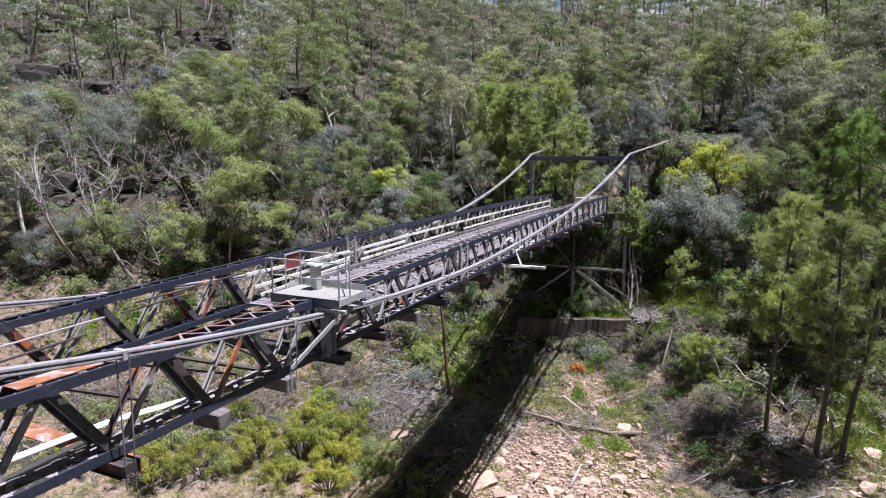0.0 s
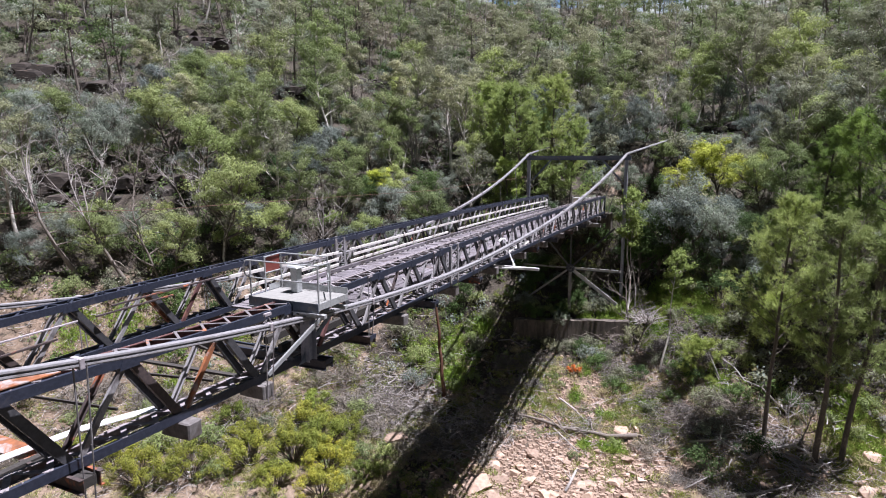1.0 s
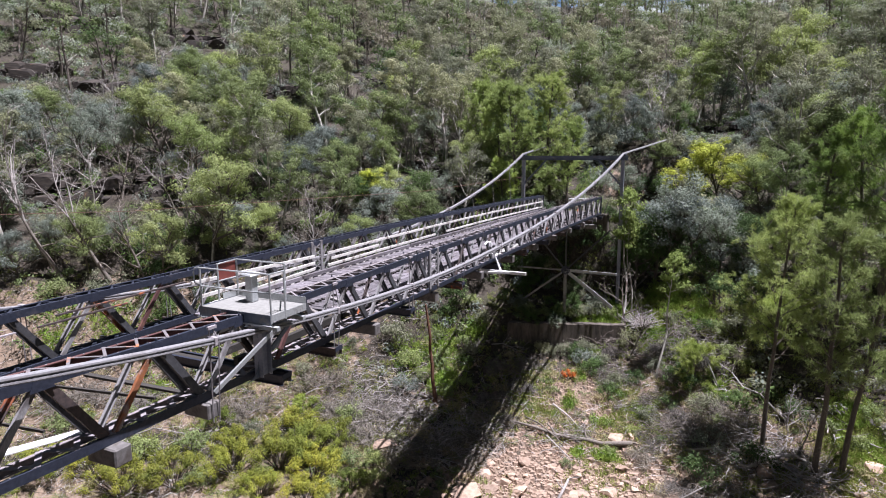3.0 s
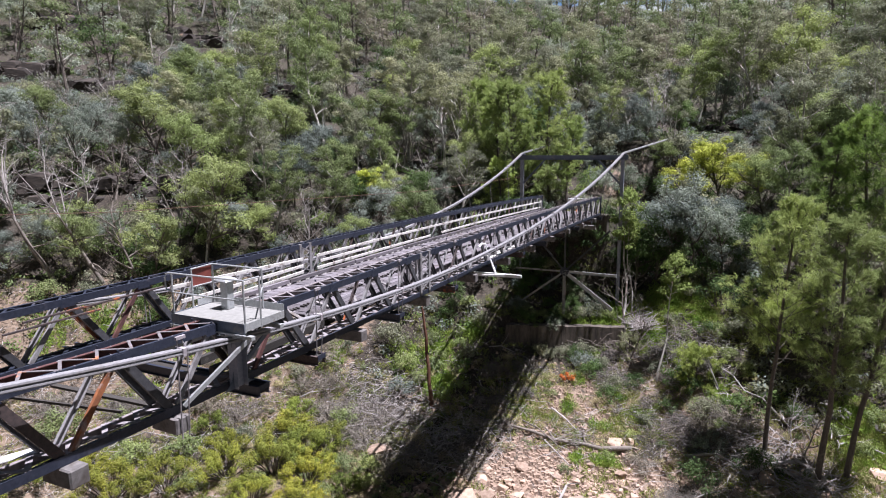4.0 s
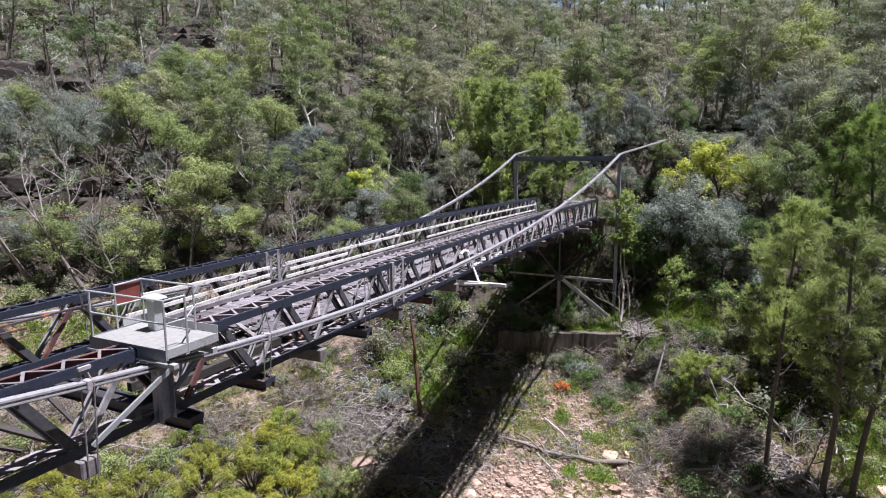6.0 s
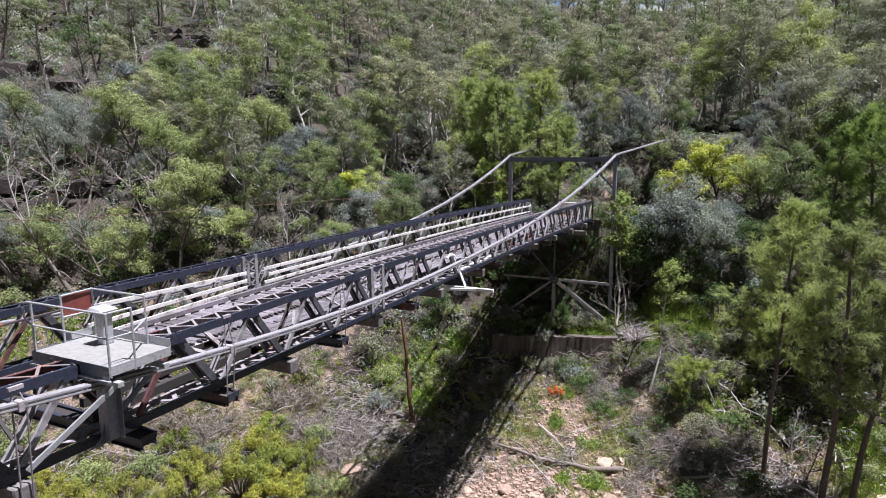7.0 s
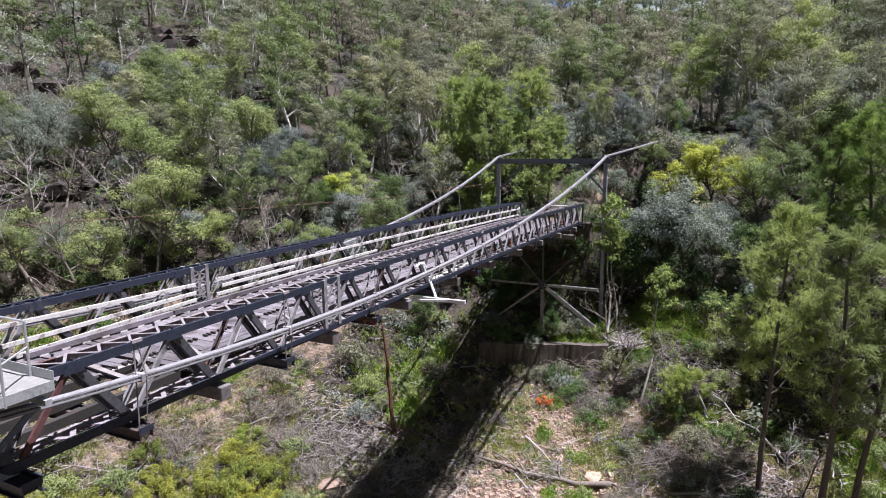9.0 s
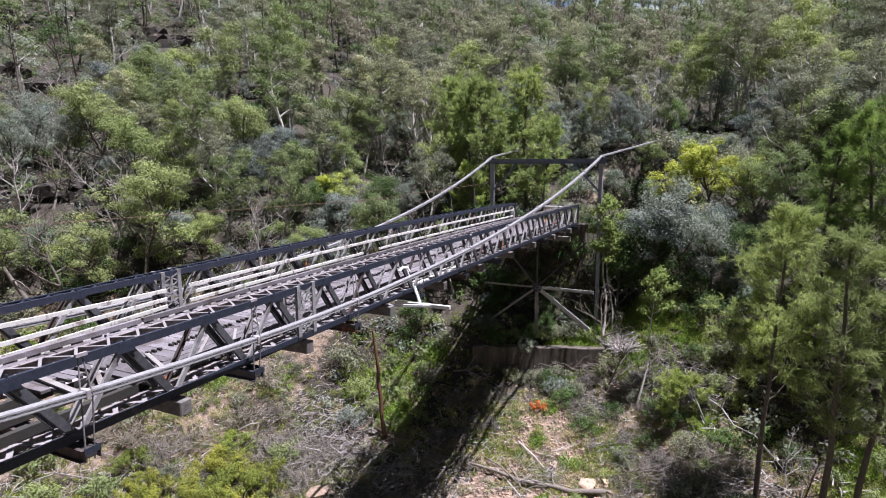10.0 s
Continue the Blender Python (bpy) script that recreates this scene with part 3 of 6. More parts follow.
part("slot", Shape().beam((-2.55, 2.2, 10.176 + camber(2)), (-2.55, 27.0, 10.176 + camber(27)), 0.17, 0.012), LACING, deck, "pale strip between the running boards")
# Short dark blocks set in threes along the pale strip
yc = 2.3
while yc < 26.5:
    for j in range(3):
        yy = yc + 0.17 * j + rng.uniform(-.02, .02)
        part("cleat", Shape().box(-2.63 + rng.uniform(-.02, .02), -2.47, yy - 0.035, yy + 0.035, 10.18 + camber(yy), 10.245 + camber(yy)), TARRED, deck, "short dark block across the pale strip")
    yc += rng.choice((0.61, 0.61, 0.74))
for p, q, wide in (((-1.0, 5.2), (-2.1, 6.6), .09), ((-0.9, 6.4), (-1.9, 7.5), .08), ((-0.95, 4.1), (-2.4, 4.7), .12), ((-1.2, 2.6), (-2.9, 3.5), .14), ((-1.0, 10.2), (-2.0, 11.6), .09), ((-1.6, 2.2), (-4.2, 2.5), .16), ((-1.1, 7.9), (-2.2, 8.6), .08)):
    ob = part("loose_plank", Shape().beam((p[0], p[1], 10.23 + camber(p[1])), (q[0], q[1], 10.25 + camber(q[1])), wide, .05), TIMBER)
    tagged(ob, "loose weathered plank lying across the deck", "plank", "loose planks on the deck")

# guard rails inside the far truss
XR = -5.62


def guard_rail(label, rows, mat, high=0.13):
    top = thing("guard_rail", label, "guard rail", "rails along the far truss")
    for ya, za, yb, zb in rows:
        yy = along(ya, yb, 4.88)
        for a, b in zip(yy, yy[1:]):
            fa, fb = (a - ya) / (yb - ya), (b - ya) / (yb - ya)
            part("rail", Shape().beam((XR + rng.uniform(-.02, .02), a + 0.02, za + (zb - za) * fa + camber(a)), (XR, b - 0.02, za + (zb - za) * fb + camber(b)), 0.05, high), mat, top, bevel=0.008)
    return top


guard_rail("white painted timber guard rails bolted inside the truss", [(1.2, 11.22, 8.1, 11.02), (1.6, 10.66, 8.1, 10.72), (1.9, 10.30, 8.1, 10.46)], WHITE)
guard_rail("white painted timber guard rails with flaking paint", [(9.0, 11.02, Y1 - .6, 11.05), (9.0, 10.46, 20.5, 10.48), (22.0, 10.50, Y1 - .8, 10.52), (9.3, 10.74, 13.6, 10.75)], WHITE)
guard_rail("thin weathered rails hung inside the rusted truss", [(Y0, 11.10, -4.4, 11.12)], LACING, 0.045)
guard_rail("thin rusted rails hung inside the truss", [(-3.9, 11.10, -1.2, 11.12), (-9.4, 10.72, -5.0, 10.78), (-3.4, 11.30, 1.0, 11.32)], RUSTY, 0.06)
end = Shape().beam((XR, Y1 - .5, 10.1 + camber(Y1)), (XR, Y1 - .7, 11.2 + camber(Y1)), 0.10, 0.12, (1, 0, 0))
tagged(part("rail_post", end, WHITE), "white painted timber post ending the guard rail", "post")

# suspension cables
CY, TOWER = 9.5, 44.6


def cable_at(y, side):
    f = (y - CY) / (TOWER - CY)
    z = 10.64 + (4.86 if f > 0 else 5.5) * f * f
    out = max(0.0, (y - 14.0) / (TOWER - 14.0)) ** 1.4
    return Vector((0.40 + 1.85 * out, y, z)) if side > 0 else Vector((-6.72 - 0.75 * out, y, z))


for side, anchor in ((1, (4.5, 68.0, 17.3)), (-1, (-8.4, 68.0, 17.4))):
    cab = thing("suspension_cable", "pale grey wire rope suspension cable of parallel strands", "cable", "cables of the bridge")
    path = [cable_at(y, side) for y in along(-27, TOWER, 1.8)]
    path += [path[-1].lerp(Vector(anchor), f) for f in (0.04, 0.3, 0.6, 1.0)]
    for i, j in ((-1, -1), (0, -1), (1, -1), (-1, 1), (0, 1), (1, 1)):
        off = Vector((0.078 * i, 0, 0.04 * j + 0.006 * i))
        part("strand", Shape().tube([p + off for p in path], 0.034, 6), ROPE, cab)
    for k in range(-9, 19):
        y = cross_ys[k + 9]
        if k % 2 == 0 and y < TOWER - 2:
            p = cable_at(y, side)
            cl = Shape().box(p.x - .135, p.x + .135, y - .05, y + .05, p.z - .10, p.z + .10)
            part("clamp", cl, LACING, cab, bevel=0.012)

# hanger straps from cable to cross beams
for side in (1, -1):
    for k, y in enumerate(cross_ys):
        if k % 2 == 0:
            continue
        p = cable_at(y, side)
        x = 0.36 if side > 0 else -6.70
        h = thing("hanger", "grey steel hanger strap between cable and cross beam", "hanger", "hangers of the bridge")
        zt = max(11.78 + camber(y), p.z) if y < 30 and side > 0 else p.z + 0.04
        zb = 9.5 + camber(y)
        for s in (-0.09, 0.09):
            sh = Shape()
            xb = min(0.45, max(x, p.x - 0.4)) if side > 0 else max(-7.15, min(x, p.x + 0.3))
            sh.tube([(xb, y + s, zb), (p.x + 0.1 * side * (s > 0), y + s, p.z), (p.x - 0.05 * side, y + s * 0.4, zt)], 0.016, 5)
            part("rod", sh, STRUT if k % 4 == 1 else LACE, h)
        part("plate", Shape().box(p.x - 0.03, p.x + 0.03, y - 0.12, y + 0.12, zt - 0.05, zt + 0.02), LACING, h)

# portal over the far end
PX0, PX1, PZ = -7.42, 2.22, 15.3
portal = thing("portal_tower", "dark steel portal frame carrying the cables at the bridge end", "portal frame")
for x, s in ((PX0, 1), (PX1, -1)):
    zg = float(ground_z(x, TOWER)) - 0.6
    sh = Shape().box(x - .15, x + .15, TOWER - .16, TOWER + .16, zg, PZ - .41)
    post = part("post", sh, BLUEGREY_LIT, portal, "blue-grey painted steel post, coloured paler as if sunlit", 0.012)
    lac = Shape()
    z = zg
    k = 0
    while z < PZ - 0.9:
        lac.beam((x + (-.13 if k % 2 else .13), TOWER - .168, z), (x + (.13 if k % 2 else -.13), TOWER - .168, z + 0.42), 0.012, 0.05, (0, 1, 0))
        z, k = z + 0.42, k + 1
    tagged(part("lacing", lac, BLUEGREY, post), kind="stuff")
    part("knee_brace", Shape().channel((x + s * 0.15, TOWER, PZ - 2.7), (x + s * 2.3, TOWER, PZ - 0.4), 0.16, 0.07, 1, 0.014), BLUEGREY, portal)
    part("saddle", Shape().box(x - .24, x + .24, TOWER - .32, TOWER + .32, PZ, PZ + .14), STEEL, portal, bevel=0.03)
lint = Shape()
lint.box(PX0 - .42, PX1 + .42, TOWER - .008, TOWER + .008, PZ - .4, PZ)
for z in (PZ - .4, PZ):
    lint.box(PX0 - .42, PX1 + .42, TOWER - .15, TOWER + .15, z - .012, z + .012)
part("lintel", lint, BLUEGREY, portal, "dark blue-grey steel crossbeam")

# braced trestle under the far end
trestle = thing("trestle", "dark steel trestle with star bracing under the deck", "trestle")
TY = 41.2
hub = Vector((-2.1, TY, 4.7))
part("hub_plate", Shape().tube([hub + Vector((0, -.03, 0)), hub + Vector((0, .03, 0))], 0.42, 12), STEEL, trestle)
# The two galvanised braces are paler to stand in for sun on them
for q, w in (((2.3, 1.5), .34), ((-6.6, 1.2), .17), ((2.6, 4.65), .24), ((-6.8, 4.7), .15), ((1.9, 8.7), .15), ((-5.8, 8.9), .15), ((-2.1, 0.6), .30), ((-2.1, 9.3), .14)):
    part("brace", Shape().channel(hub, (q[0], TY, q[1]), w, 0.07, 1, 0.014, (1, 0, 0) if q[0] == -2.1 else (0, 0, 1)), GALV if q == (2.3, 1.5) or q == (2.6, 4.65) else STRUT if q[1] < 5 else BROAD, trestle)
part("cap", Shape().box(-6.6, 0.6, TY - .2, TY + .2, 8.75, 9.1), TIMBER, trestle)
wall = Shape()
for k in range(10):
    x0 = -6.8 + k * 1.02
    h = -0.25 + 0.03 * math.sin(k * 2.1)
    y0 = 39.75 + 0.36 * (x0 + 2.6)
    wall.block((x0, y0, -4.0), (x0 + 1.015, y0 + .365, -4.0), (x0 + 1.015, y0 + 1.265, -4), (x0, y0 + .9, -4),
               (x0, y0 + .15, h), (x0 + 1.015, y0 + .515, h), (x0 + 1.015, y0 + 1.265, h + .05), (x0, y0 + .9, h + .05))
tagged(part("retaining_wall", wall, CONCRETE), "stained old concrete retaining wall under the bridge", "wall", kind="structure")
# abutment and road behind the end of the deck
ab = Shape().box(-6.7, 0.8, Y1 + 0.06, Y1 + 0.9, 7.6, 9.62)
tagged(part("abutment", ab, CONCRETE, bevel=0.08), "rough concrete sill at the end of the bridge", "abutment", kind="structure")
gate = thing("gate_barrier", "white steel pipe barrier at the end of the deck", "barrier")
for x in (-3.6, -1.2):
    part("post", Shape().tube([(x, Y1 + 2.2, 8.9), (x, Y1 + 2.2, 11.0)], .05, 8), PALEWHITE, gate)
for z in (10.2, 10.9):
    part("rail", Shape().tube([(-3.6, Y1 + 2.2, z), (-1.2, Y1 + 2.2, z)], .045, 8), PALEWHITE, gate)

# ---------------------------------------------------------------- inspection platform
PXA, PXB, PYA, PYB, PZT = -1.38, 0.95, -2.28, -0.92, 11.70
plat = thing("inspection_platform", "galvanised steel inspection platform with handrails on the truss", "platform")
part("floor", Shape().box(PXA, PXB, PYA, PYB, PZT - .05, PZT), SLAB, plat, "pale steel floor plate", 0.006)
fr = Shape()
fr.box(PXA - .01, PXB + .01, PYA - .012, PYA, PZT - .24, PZT + .02)
fr.box(PXA - .012, PXA, PYA, PYB, PZT - .24, PZT + .02)
part("fascia", fr, BLUEGREY, plat, "blue-grey fascia plate")
# Right-hand edge gets the paler metal to stand in for sun on it
part("edge_angle", Shape().box(PXA - .05, PXB + .05, PYA - .06, PYA, PZT - .27, PZT - .24).box(PXB, PXB + .012, PYA, PYB, PZT - .17, PZT + .015), GALV, plat)
toe = Shape().box(PXA, PXB, PYB, PYB + .015, PZT, PZT + .18).box(PXA, PXA + .015, PYA + .8, PYB, PZT + .02, PZT + .18)
part("toe_board", toe, GALV, plat)


TOPZ, MIDZ = PZT + 1.03, PZT + 0.55
hr = Shape()
hr.tube([(PXA + .04, PYA + .04, MIDZ), (PXA - .10, PYA + .0, MIDZ + .06), (PXA - .13, PYA - .01, MIDZ + .16), (PXA - .13, PYA - .01, TOPZ - .12), (PXA - .10, PYA, TOPZ - .03), (PXA - .02, PYA + .01, TOPZ), (PXB, PYA + .03, TOPZ), (PXB, PYA + .55, TOPZ)], 0.021, 8)
part("top_rail", hr, GALV, plat)
part("top_rail", Shape().tube([(0.32, PYB - .03, TOPZ), (PXA + .03, PYB - .03, TOPZ), (PXA + .03, PYB - .72, TOPZ - .02)], 0.021, 8), GALV, plat)
part("mid_rail", Shape().tube([(PXA + .04, PYA + .04, MIDZ), (PXB, PYA + .03, MIDZ), (PXB, PYA + .55, MIDZ), (.32, PYB - .03, MIDZ), (.32, PYB - .03, MIDZ + .02)], 0.018, 8), GALV, plat)
part("mid_rail", Shape().tube([(PXA + .03, PYB - .72, MIDZ), (PXA + .03, PYB - .03, MIDZ)], 0.018, 8), GALV, plat)
for x, y in ((PXA + .04, PYA + .04), (PXB, PYA + .03), (PXB, PYA + .55), (.32, PYB - .03), (PXA + .03, PYB - .03), (PXA + .03, PYB - .72)):
    part("rail_post", Shape().tube([(x, y, PZT - .2), (x, y, TOPZ)], 0.024, 8), GALV, plat)
sign = part("sign_board", Shape().box(PXA - .012, PXA + .004, PYB - .70, PYB - .05, MIDZ + .0, TOPZ - .03), SIGNRED, plat, "plain faded red sign panel")
part("sign_frame", Shape().beam((PXA + .0, PYB - .72, MIDZ - .02), (PXA, PYB - .03, MIDZ - .02), .03, .03), GALV, sign)
ped = part("pedestal", Shape().box(-.64, -.40, -1.42, -1.18, PZT, PZT + .74), GALV, plat, "square grey steel pedestal", 0.02)
part("hood", Shape().block((-.74, -1.52, PZT + .74), (-.30, -1.52, PZT + .71), (-.30, -1.08, PZT + .71), (-.74, -1.08, PZT + .74), (-.69, -1.47, PZT + .81), (-.35, -1.47, PZT + .78), (-.35, -1.13, PZT + .78), (-.69, -1.13, PZT + .81)), GALV, ped, "flat grey cap", 0.02)
part("tube_beam", Shape().beam((PXA, PYA + .12, PZT - .34), (PXB + .14, PYA + .12, PZT - .34), .12, .10).box(PXB + .141, PXB + .143, PYA + .08, PYA + .16, PZT - .375, PZT - .305), GALV, plat)
part("tube_beam", Shape().beam((PXA, PYB - .15, PZT - .34), (PXB + .05, PYB - .15, PZT - .34), .12, .10), GALV, plat)
col = Shape()
cx, cy, zb, zt2 = 0.26, -1.86, 9.95, PZT - .29
col.box(cx - .012, cx + .012, cy - .15, cy + .15, zb, zt2)
col.box(cx - .14, cx + .14, cy - .165, cy - .15, zb, zt2).box(cx - .14, cx + .14, cy + .15, cy + .165, zb, zt2)
part("column", col, BLUEGREY_LIT, plat, "blue-grey steel column, coloured paler as if sunlit")
for sgn in (-1, 1):
    for zc, up in ((zt2, -1), (zb, 1)):
        gus, R = Shape(), .42
        for k in range(6):
            a0, a1 = math.pi / 2 * k / 6, math.pi / 2 * (k + 1) / 6
            y0_, y1_ = cy + sgn * (.165 + R * (1 - math.sin(a0))), cy + sgn * (.165 + R * (1 - math.sin(a1)))
            z0_, z1_ = zc + up * R * (1 - math.cos(a0)), zc + up * R * (1 - math.cos(a1))
            gus.block((cx - .01, y0_, zc), (cx + .01, y0_, zc), (cx + .01, y1_, zc), (cx - .01, y1_, zc), (cx - .01, y0_, z0_), (cx + .01, y0_, z0_), (cx + .01, y1_, z1_), (cx - .01, y1_, z1_))
        part("gusset", gus, BLUEGREY, plat)
part("knee_brace", Shape().beam((PXB - .02, PYA + .1, PZT - .4), (0.2, -3.45, 10.08), .09, .09), GALV, plat)
part("knee_brace", Shape().beam((0.45, -1.02, 11.12), (0.28, -1.66, 10.5), .05, .10), BLUEGREY, plat)
part("strut", Shape().beam((-.35, PYA + .2, PZT - .4), (-.05, PYA - .05, 10.95), .10, .06, (1, 0, 0)), GALV, plat)

# white outrigger bracket
out = thing("outrigger", "white painted steel outrigger arm braced from the truss", "bracket")
OY = 14.75
part("arm", Shape().beam((-.3, OY - .05, 9.66), (2.1, OY + .15, 9.62), .13, .15), PALEWHITE, out, bevel=0.01)
part("arm", Shape().beam((-.3, OY - .6, 9.66), (1.3, OY + .05, 9.63), .09, .09), PALEWHITE, out)
for p, q in (((0.25, OY, 11.05), (.55, OY + .1, 10.2)), ((.55, OY + .1, 10.2), (.75, OY + .1, 9.72)), ((0.35, OY + .4, 10.4), (0.8, OY + .1, 9.72))):
    part("brace", Shape().tube([p, q], .032, 6), PALEWHITE, out)
part("hood", Shape().tube([(0.05, OY - .3, 11.02), (0.12, OY - .12, 11.16), (0.22, OY + .08, 11.12), (0.27, OY + .16, 10.95)], .06, 8), PALEWHITE, out)
for yw in (16.0, 17.6, 19.4):
    ob = part("walkway_board", Shape().beam((-.25, yw, 10.16), (-.25, yw + 1.3, 10.16), .4, .05), WHITE)
    tagged(ob, "pale painted board lying along the lower chord", "board", "boards on the chord")

# loose sheets and rusted channels in the open bays
for (p, q, w, mat, lab) in (
        ((-1.85, -9.6, 9.95), (-1.53, -7.33, 9.96), .24, PALEWHITE, "long pale painted strip lying in the open bay"),
        ((-1.50, -7.25, 9.97), (-0.85, -5.75, 9.98), .27, PALEWHITE, "pale painted strip lying in the open bay"),
        ((-3.3, -8.15, 9.82), (-1.1, -8.15, 9.82), .45, ORANGE, "rust-brown plate lying in the open bay"),
        ((-0.20, -9.9, 11.90), (-0.20, -8.4, 11.85), .40, ORANGE, "rust-brown plate on the chord"),
        ((-4.4, -3.5, 9.80), (-0.6, -3.35, 9.84), .15, TARRED, "dark fallen timber across the open bay"),
        ((-4.7, -4.5, 9.84), (-1.2, -3.95, 9.88), .06, TARRED, "dark fallen timber across the open bay"),
        ((-4.6, -6.4, 9.82), (-1.9, -6.1, 9.86), .05, TARRED, "dark fallen timber across the open bay"),
        ((-5.0, -1.6, 9.86), (-1.0, -2.9, 9.9), .07, TARRED, "dark fallen timber across the open bay")):
    ob = part("loose_sheet", Shape().beam(p, q, w, .06 if mat is TARRED else .02), mat)
    tagged(ob, lab, "timber" if mat is TARRED else "sheet", "loose pieces on the bridge")

# rusted wire along the far bank and the leaning pole
wr = Shape().tube([(-60, -22, 13.9), (-34, -6.0, 12.7), (-20, 10.0, 12.4), (-11, 30.0, 12.6), (-7.6, 44.4, 13.2)], 0.016, 5)
tagged(part("guy_wire", wr, WIRE), "thin rusted wire slung beside the bridge", "wire")
pole = Shape().tube([(-9.9, 29.0, -5.4), (-9.98, 29.1, -4.2), (-10.16, 29.1, -3.0), (-10.22, 29.2, -1.9), (-10.42, 29.2, -0.6), (-10.40, 29.2, 0.6), (-10.58, 29.2, 1.8), (-10.78, 29.2, 3.3)], [.20, .16, .15, .15, .13, .12, .11, .07], 8)
tagged(part("pole", pole, RUSTPOLE), "leaning rust-brown pole standing on the gorge floor", "pole")

# ---------------------------------------------------------------- plants
nrg = np.random.default_rng(11)


def leaf_mesh(name, centres, radii, count, length, width, mat, droop=0.0, flat=0.75, hollow=0.5, under=1.0):
    """Many small pointed leaves in clumps round the centres; under: how far a clump reaches below its centre."""
    centres, radii = np.array(centres), np.array(radii)
    c = np.repeat(centres, count, 0)
    r = np.repeat(radii, count)
    n = len(c)
    d = nrg.normal(size=(n, 3))
    d /= np.linalg.norm(d, axis=1)[:, None]
    rad = (hollow + (1 - hollow) * nrg.random(n)) ** 0.7
    off = d * (r * rad)[:, None] * np.array((1, 1, flat))
    off[:, 2] = np.where(off[:, 2] < 0, off[:, 2] * under, off[:, 2])
    p = c + off
    face = d * 1.0 + nrg.normal(size=(n, 3)) * 0.30
    face[:, 2] += 0.5
    face /= np.linalg.norm(face, axis=1)[:, None]
    a = nrg.normal(size=(n, 3)) + d * 0.5
    a[:, 2] -= droop
    if droop >= 0:
        a -= face * np.sum(a * face, axis=1)[:, None]
    a /= np.linalg.norm(a, axis=1)[:, None]
    b = np.cross(a, face)
    b /= np.linalg.norm(b, axis=1)[:, None] + 1e-6
    le = length * (0.65 + 0.7 * nrg.random(n))[:, None]
    wi = width * (0.7 + 0.6 * nrg.random(n))[:, None]
    v = np.stack([p - a * le * 0.55, p + a * le * 0.45 + b * wi * 0.5, p + a * le * 0.45 - b * wi * 0.5], 1).reshape(-1, 3)
    index = np.arange(3 * n)
    faces = len(index) // 3
    me = bpy.data.meshes.new(name)
    me.vertices.add(len(v))
    me.vertices.foreach_set("co", v.astype(np.float32).reshape(-1))
    me.loops.add(len(index))
    me.loops.foreach_set("vertex_index", index.astype(np.int32))
    me.polygons.add(faces)
    me.polygons.foreach_set("loop_start", (np.arange(faces) * 3).astype(np.int32))
    me.update(calc_edges=True)
    me.validate()
    me.materials.append(mat)
    return me


def limb(sh, p, d, length, r, bend, steps=4, sides=4, wander=0.22):
    """A wandering, tapering limb; returns its points."""
    pts, rr = [p.copy()], [r]
    d = d.normalized()
    for k in range(steps):
        d = (d + Vector((rng.uniform(-1, 1), rng.uniform(-1, 1), rng.uniform(-1, 1) + bend)) * wander).normalized()
        p = p + d * (length / steps)
        pts.append(p.copy())
        rr.append(r * (1 - 0.72 * (k + 1) / steps))
    sh.tube(pts, rr, sides, False)
    return pts


def skeleton(height, trunk_r, first, limbs, spread, lean=0.06, forks=3, bend=0.5, steps=4):
    """Trunk and limbs of a tree; returns the wood and the places for leaf clumps."""
    sh = Shape()
    sh.smooth = True
    tops = []
    d = Vector((rng.uniform(-lean, lean), rng.uniform(-lean, lean), 1))
    pts = limb(sh, Vector((0, 0, -0.5)), d, height * 0.86 + 0.5, trunk_r, 0.9, 7, 6, 0.18)
    tops.append(pts[-1])
    for k in range(limbs):
        f = first + (1 - first) * (k + rng.random() * 0.7) / limbs
        i = min(int(f * 7), 6)
        p = pts[i].lerp(pts[i + 1], f * 7 - i)
        g = k * 2.4 + rng.uniform(-0.5, 0.5)
        out = Vector((math.cos(g), math.sin(g), rng.uniform(0.35, 1.1)))
        ln = spread * (1.15 - 0.6 * f) * rng.uniform(0.75, 1.2)
        q = limb(sh, p, out, ln, trunk_r * (0.74 - 0.42 * f), bend, steps)
        tops += [q[-1]]
        for m in range(forks):
            i = rng.choice((1, 2, 3))
            i = min(i, len(q) - 2)
            o2 = (q[i + 1] - q[i]).normalized() + Vector((rng.uniform(-1, 1), rng.uniform(-1, 1), rng.uniform(-0.1, 0.9)))
            w = limb(sh, q[i], o2, ln * rng.uniform(0.35, 0.6), trunk_r * 0.28, bend, 3, 3)
            tops.append(w[-1])
    return sh, tops


def broadleaf(name, label, category, height, r, first, limbs, spread, clump, leaves, size, mat, bark, group, droop=0.4, flat=0.7, forks=3, lean=0.07):
    t = thing(name, label, category, group)
    sh, tops = skeleton(height, r, first, limbs, spread, lean, forks)
    part("trunk", sh, bark, t)
    rad = [clump * rng.uniform(0.65, 1.25) for _ in tops]
    part("crown", leaf_mesh("crown", tops, rad, leaves, size, size * 0.55, mat, droop, flat, 0.25, 0.6), None, t)
    return t


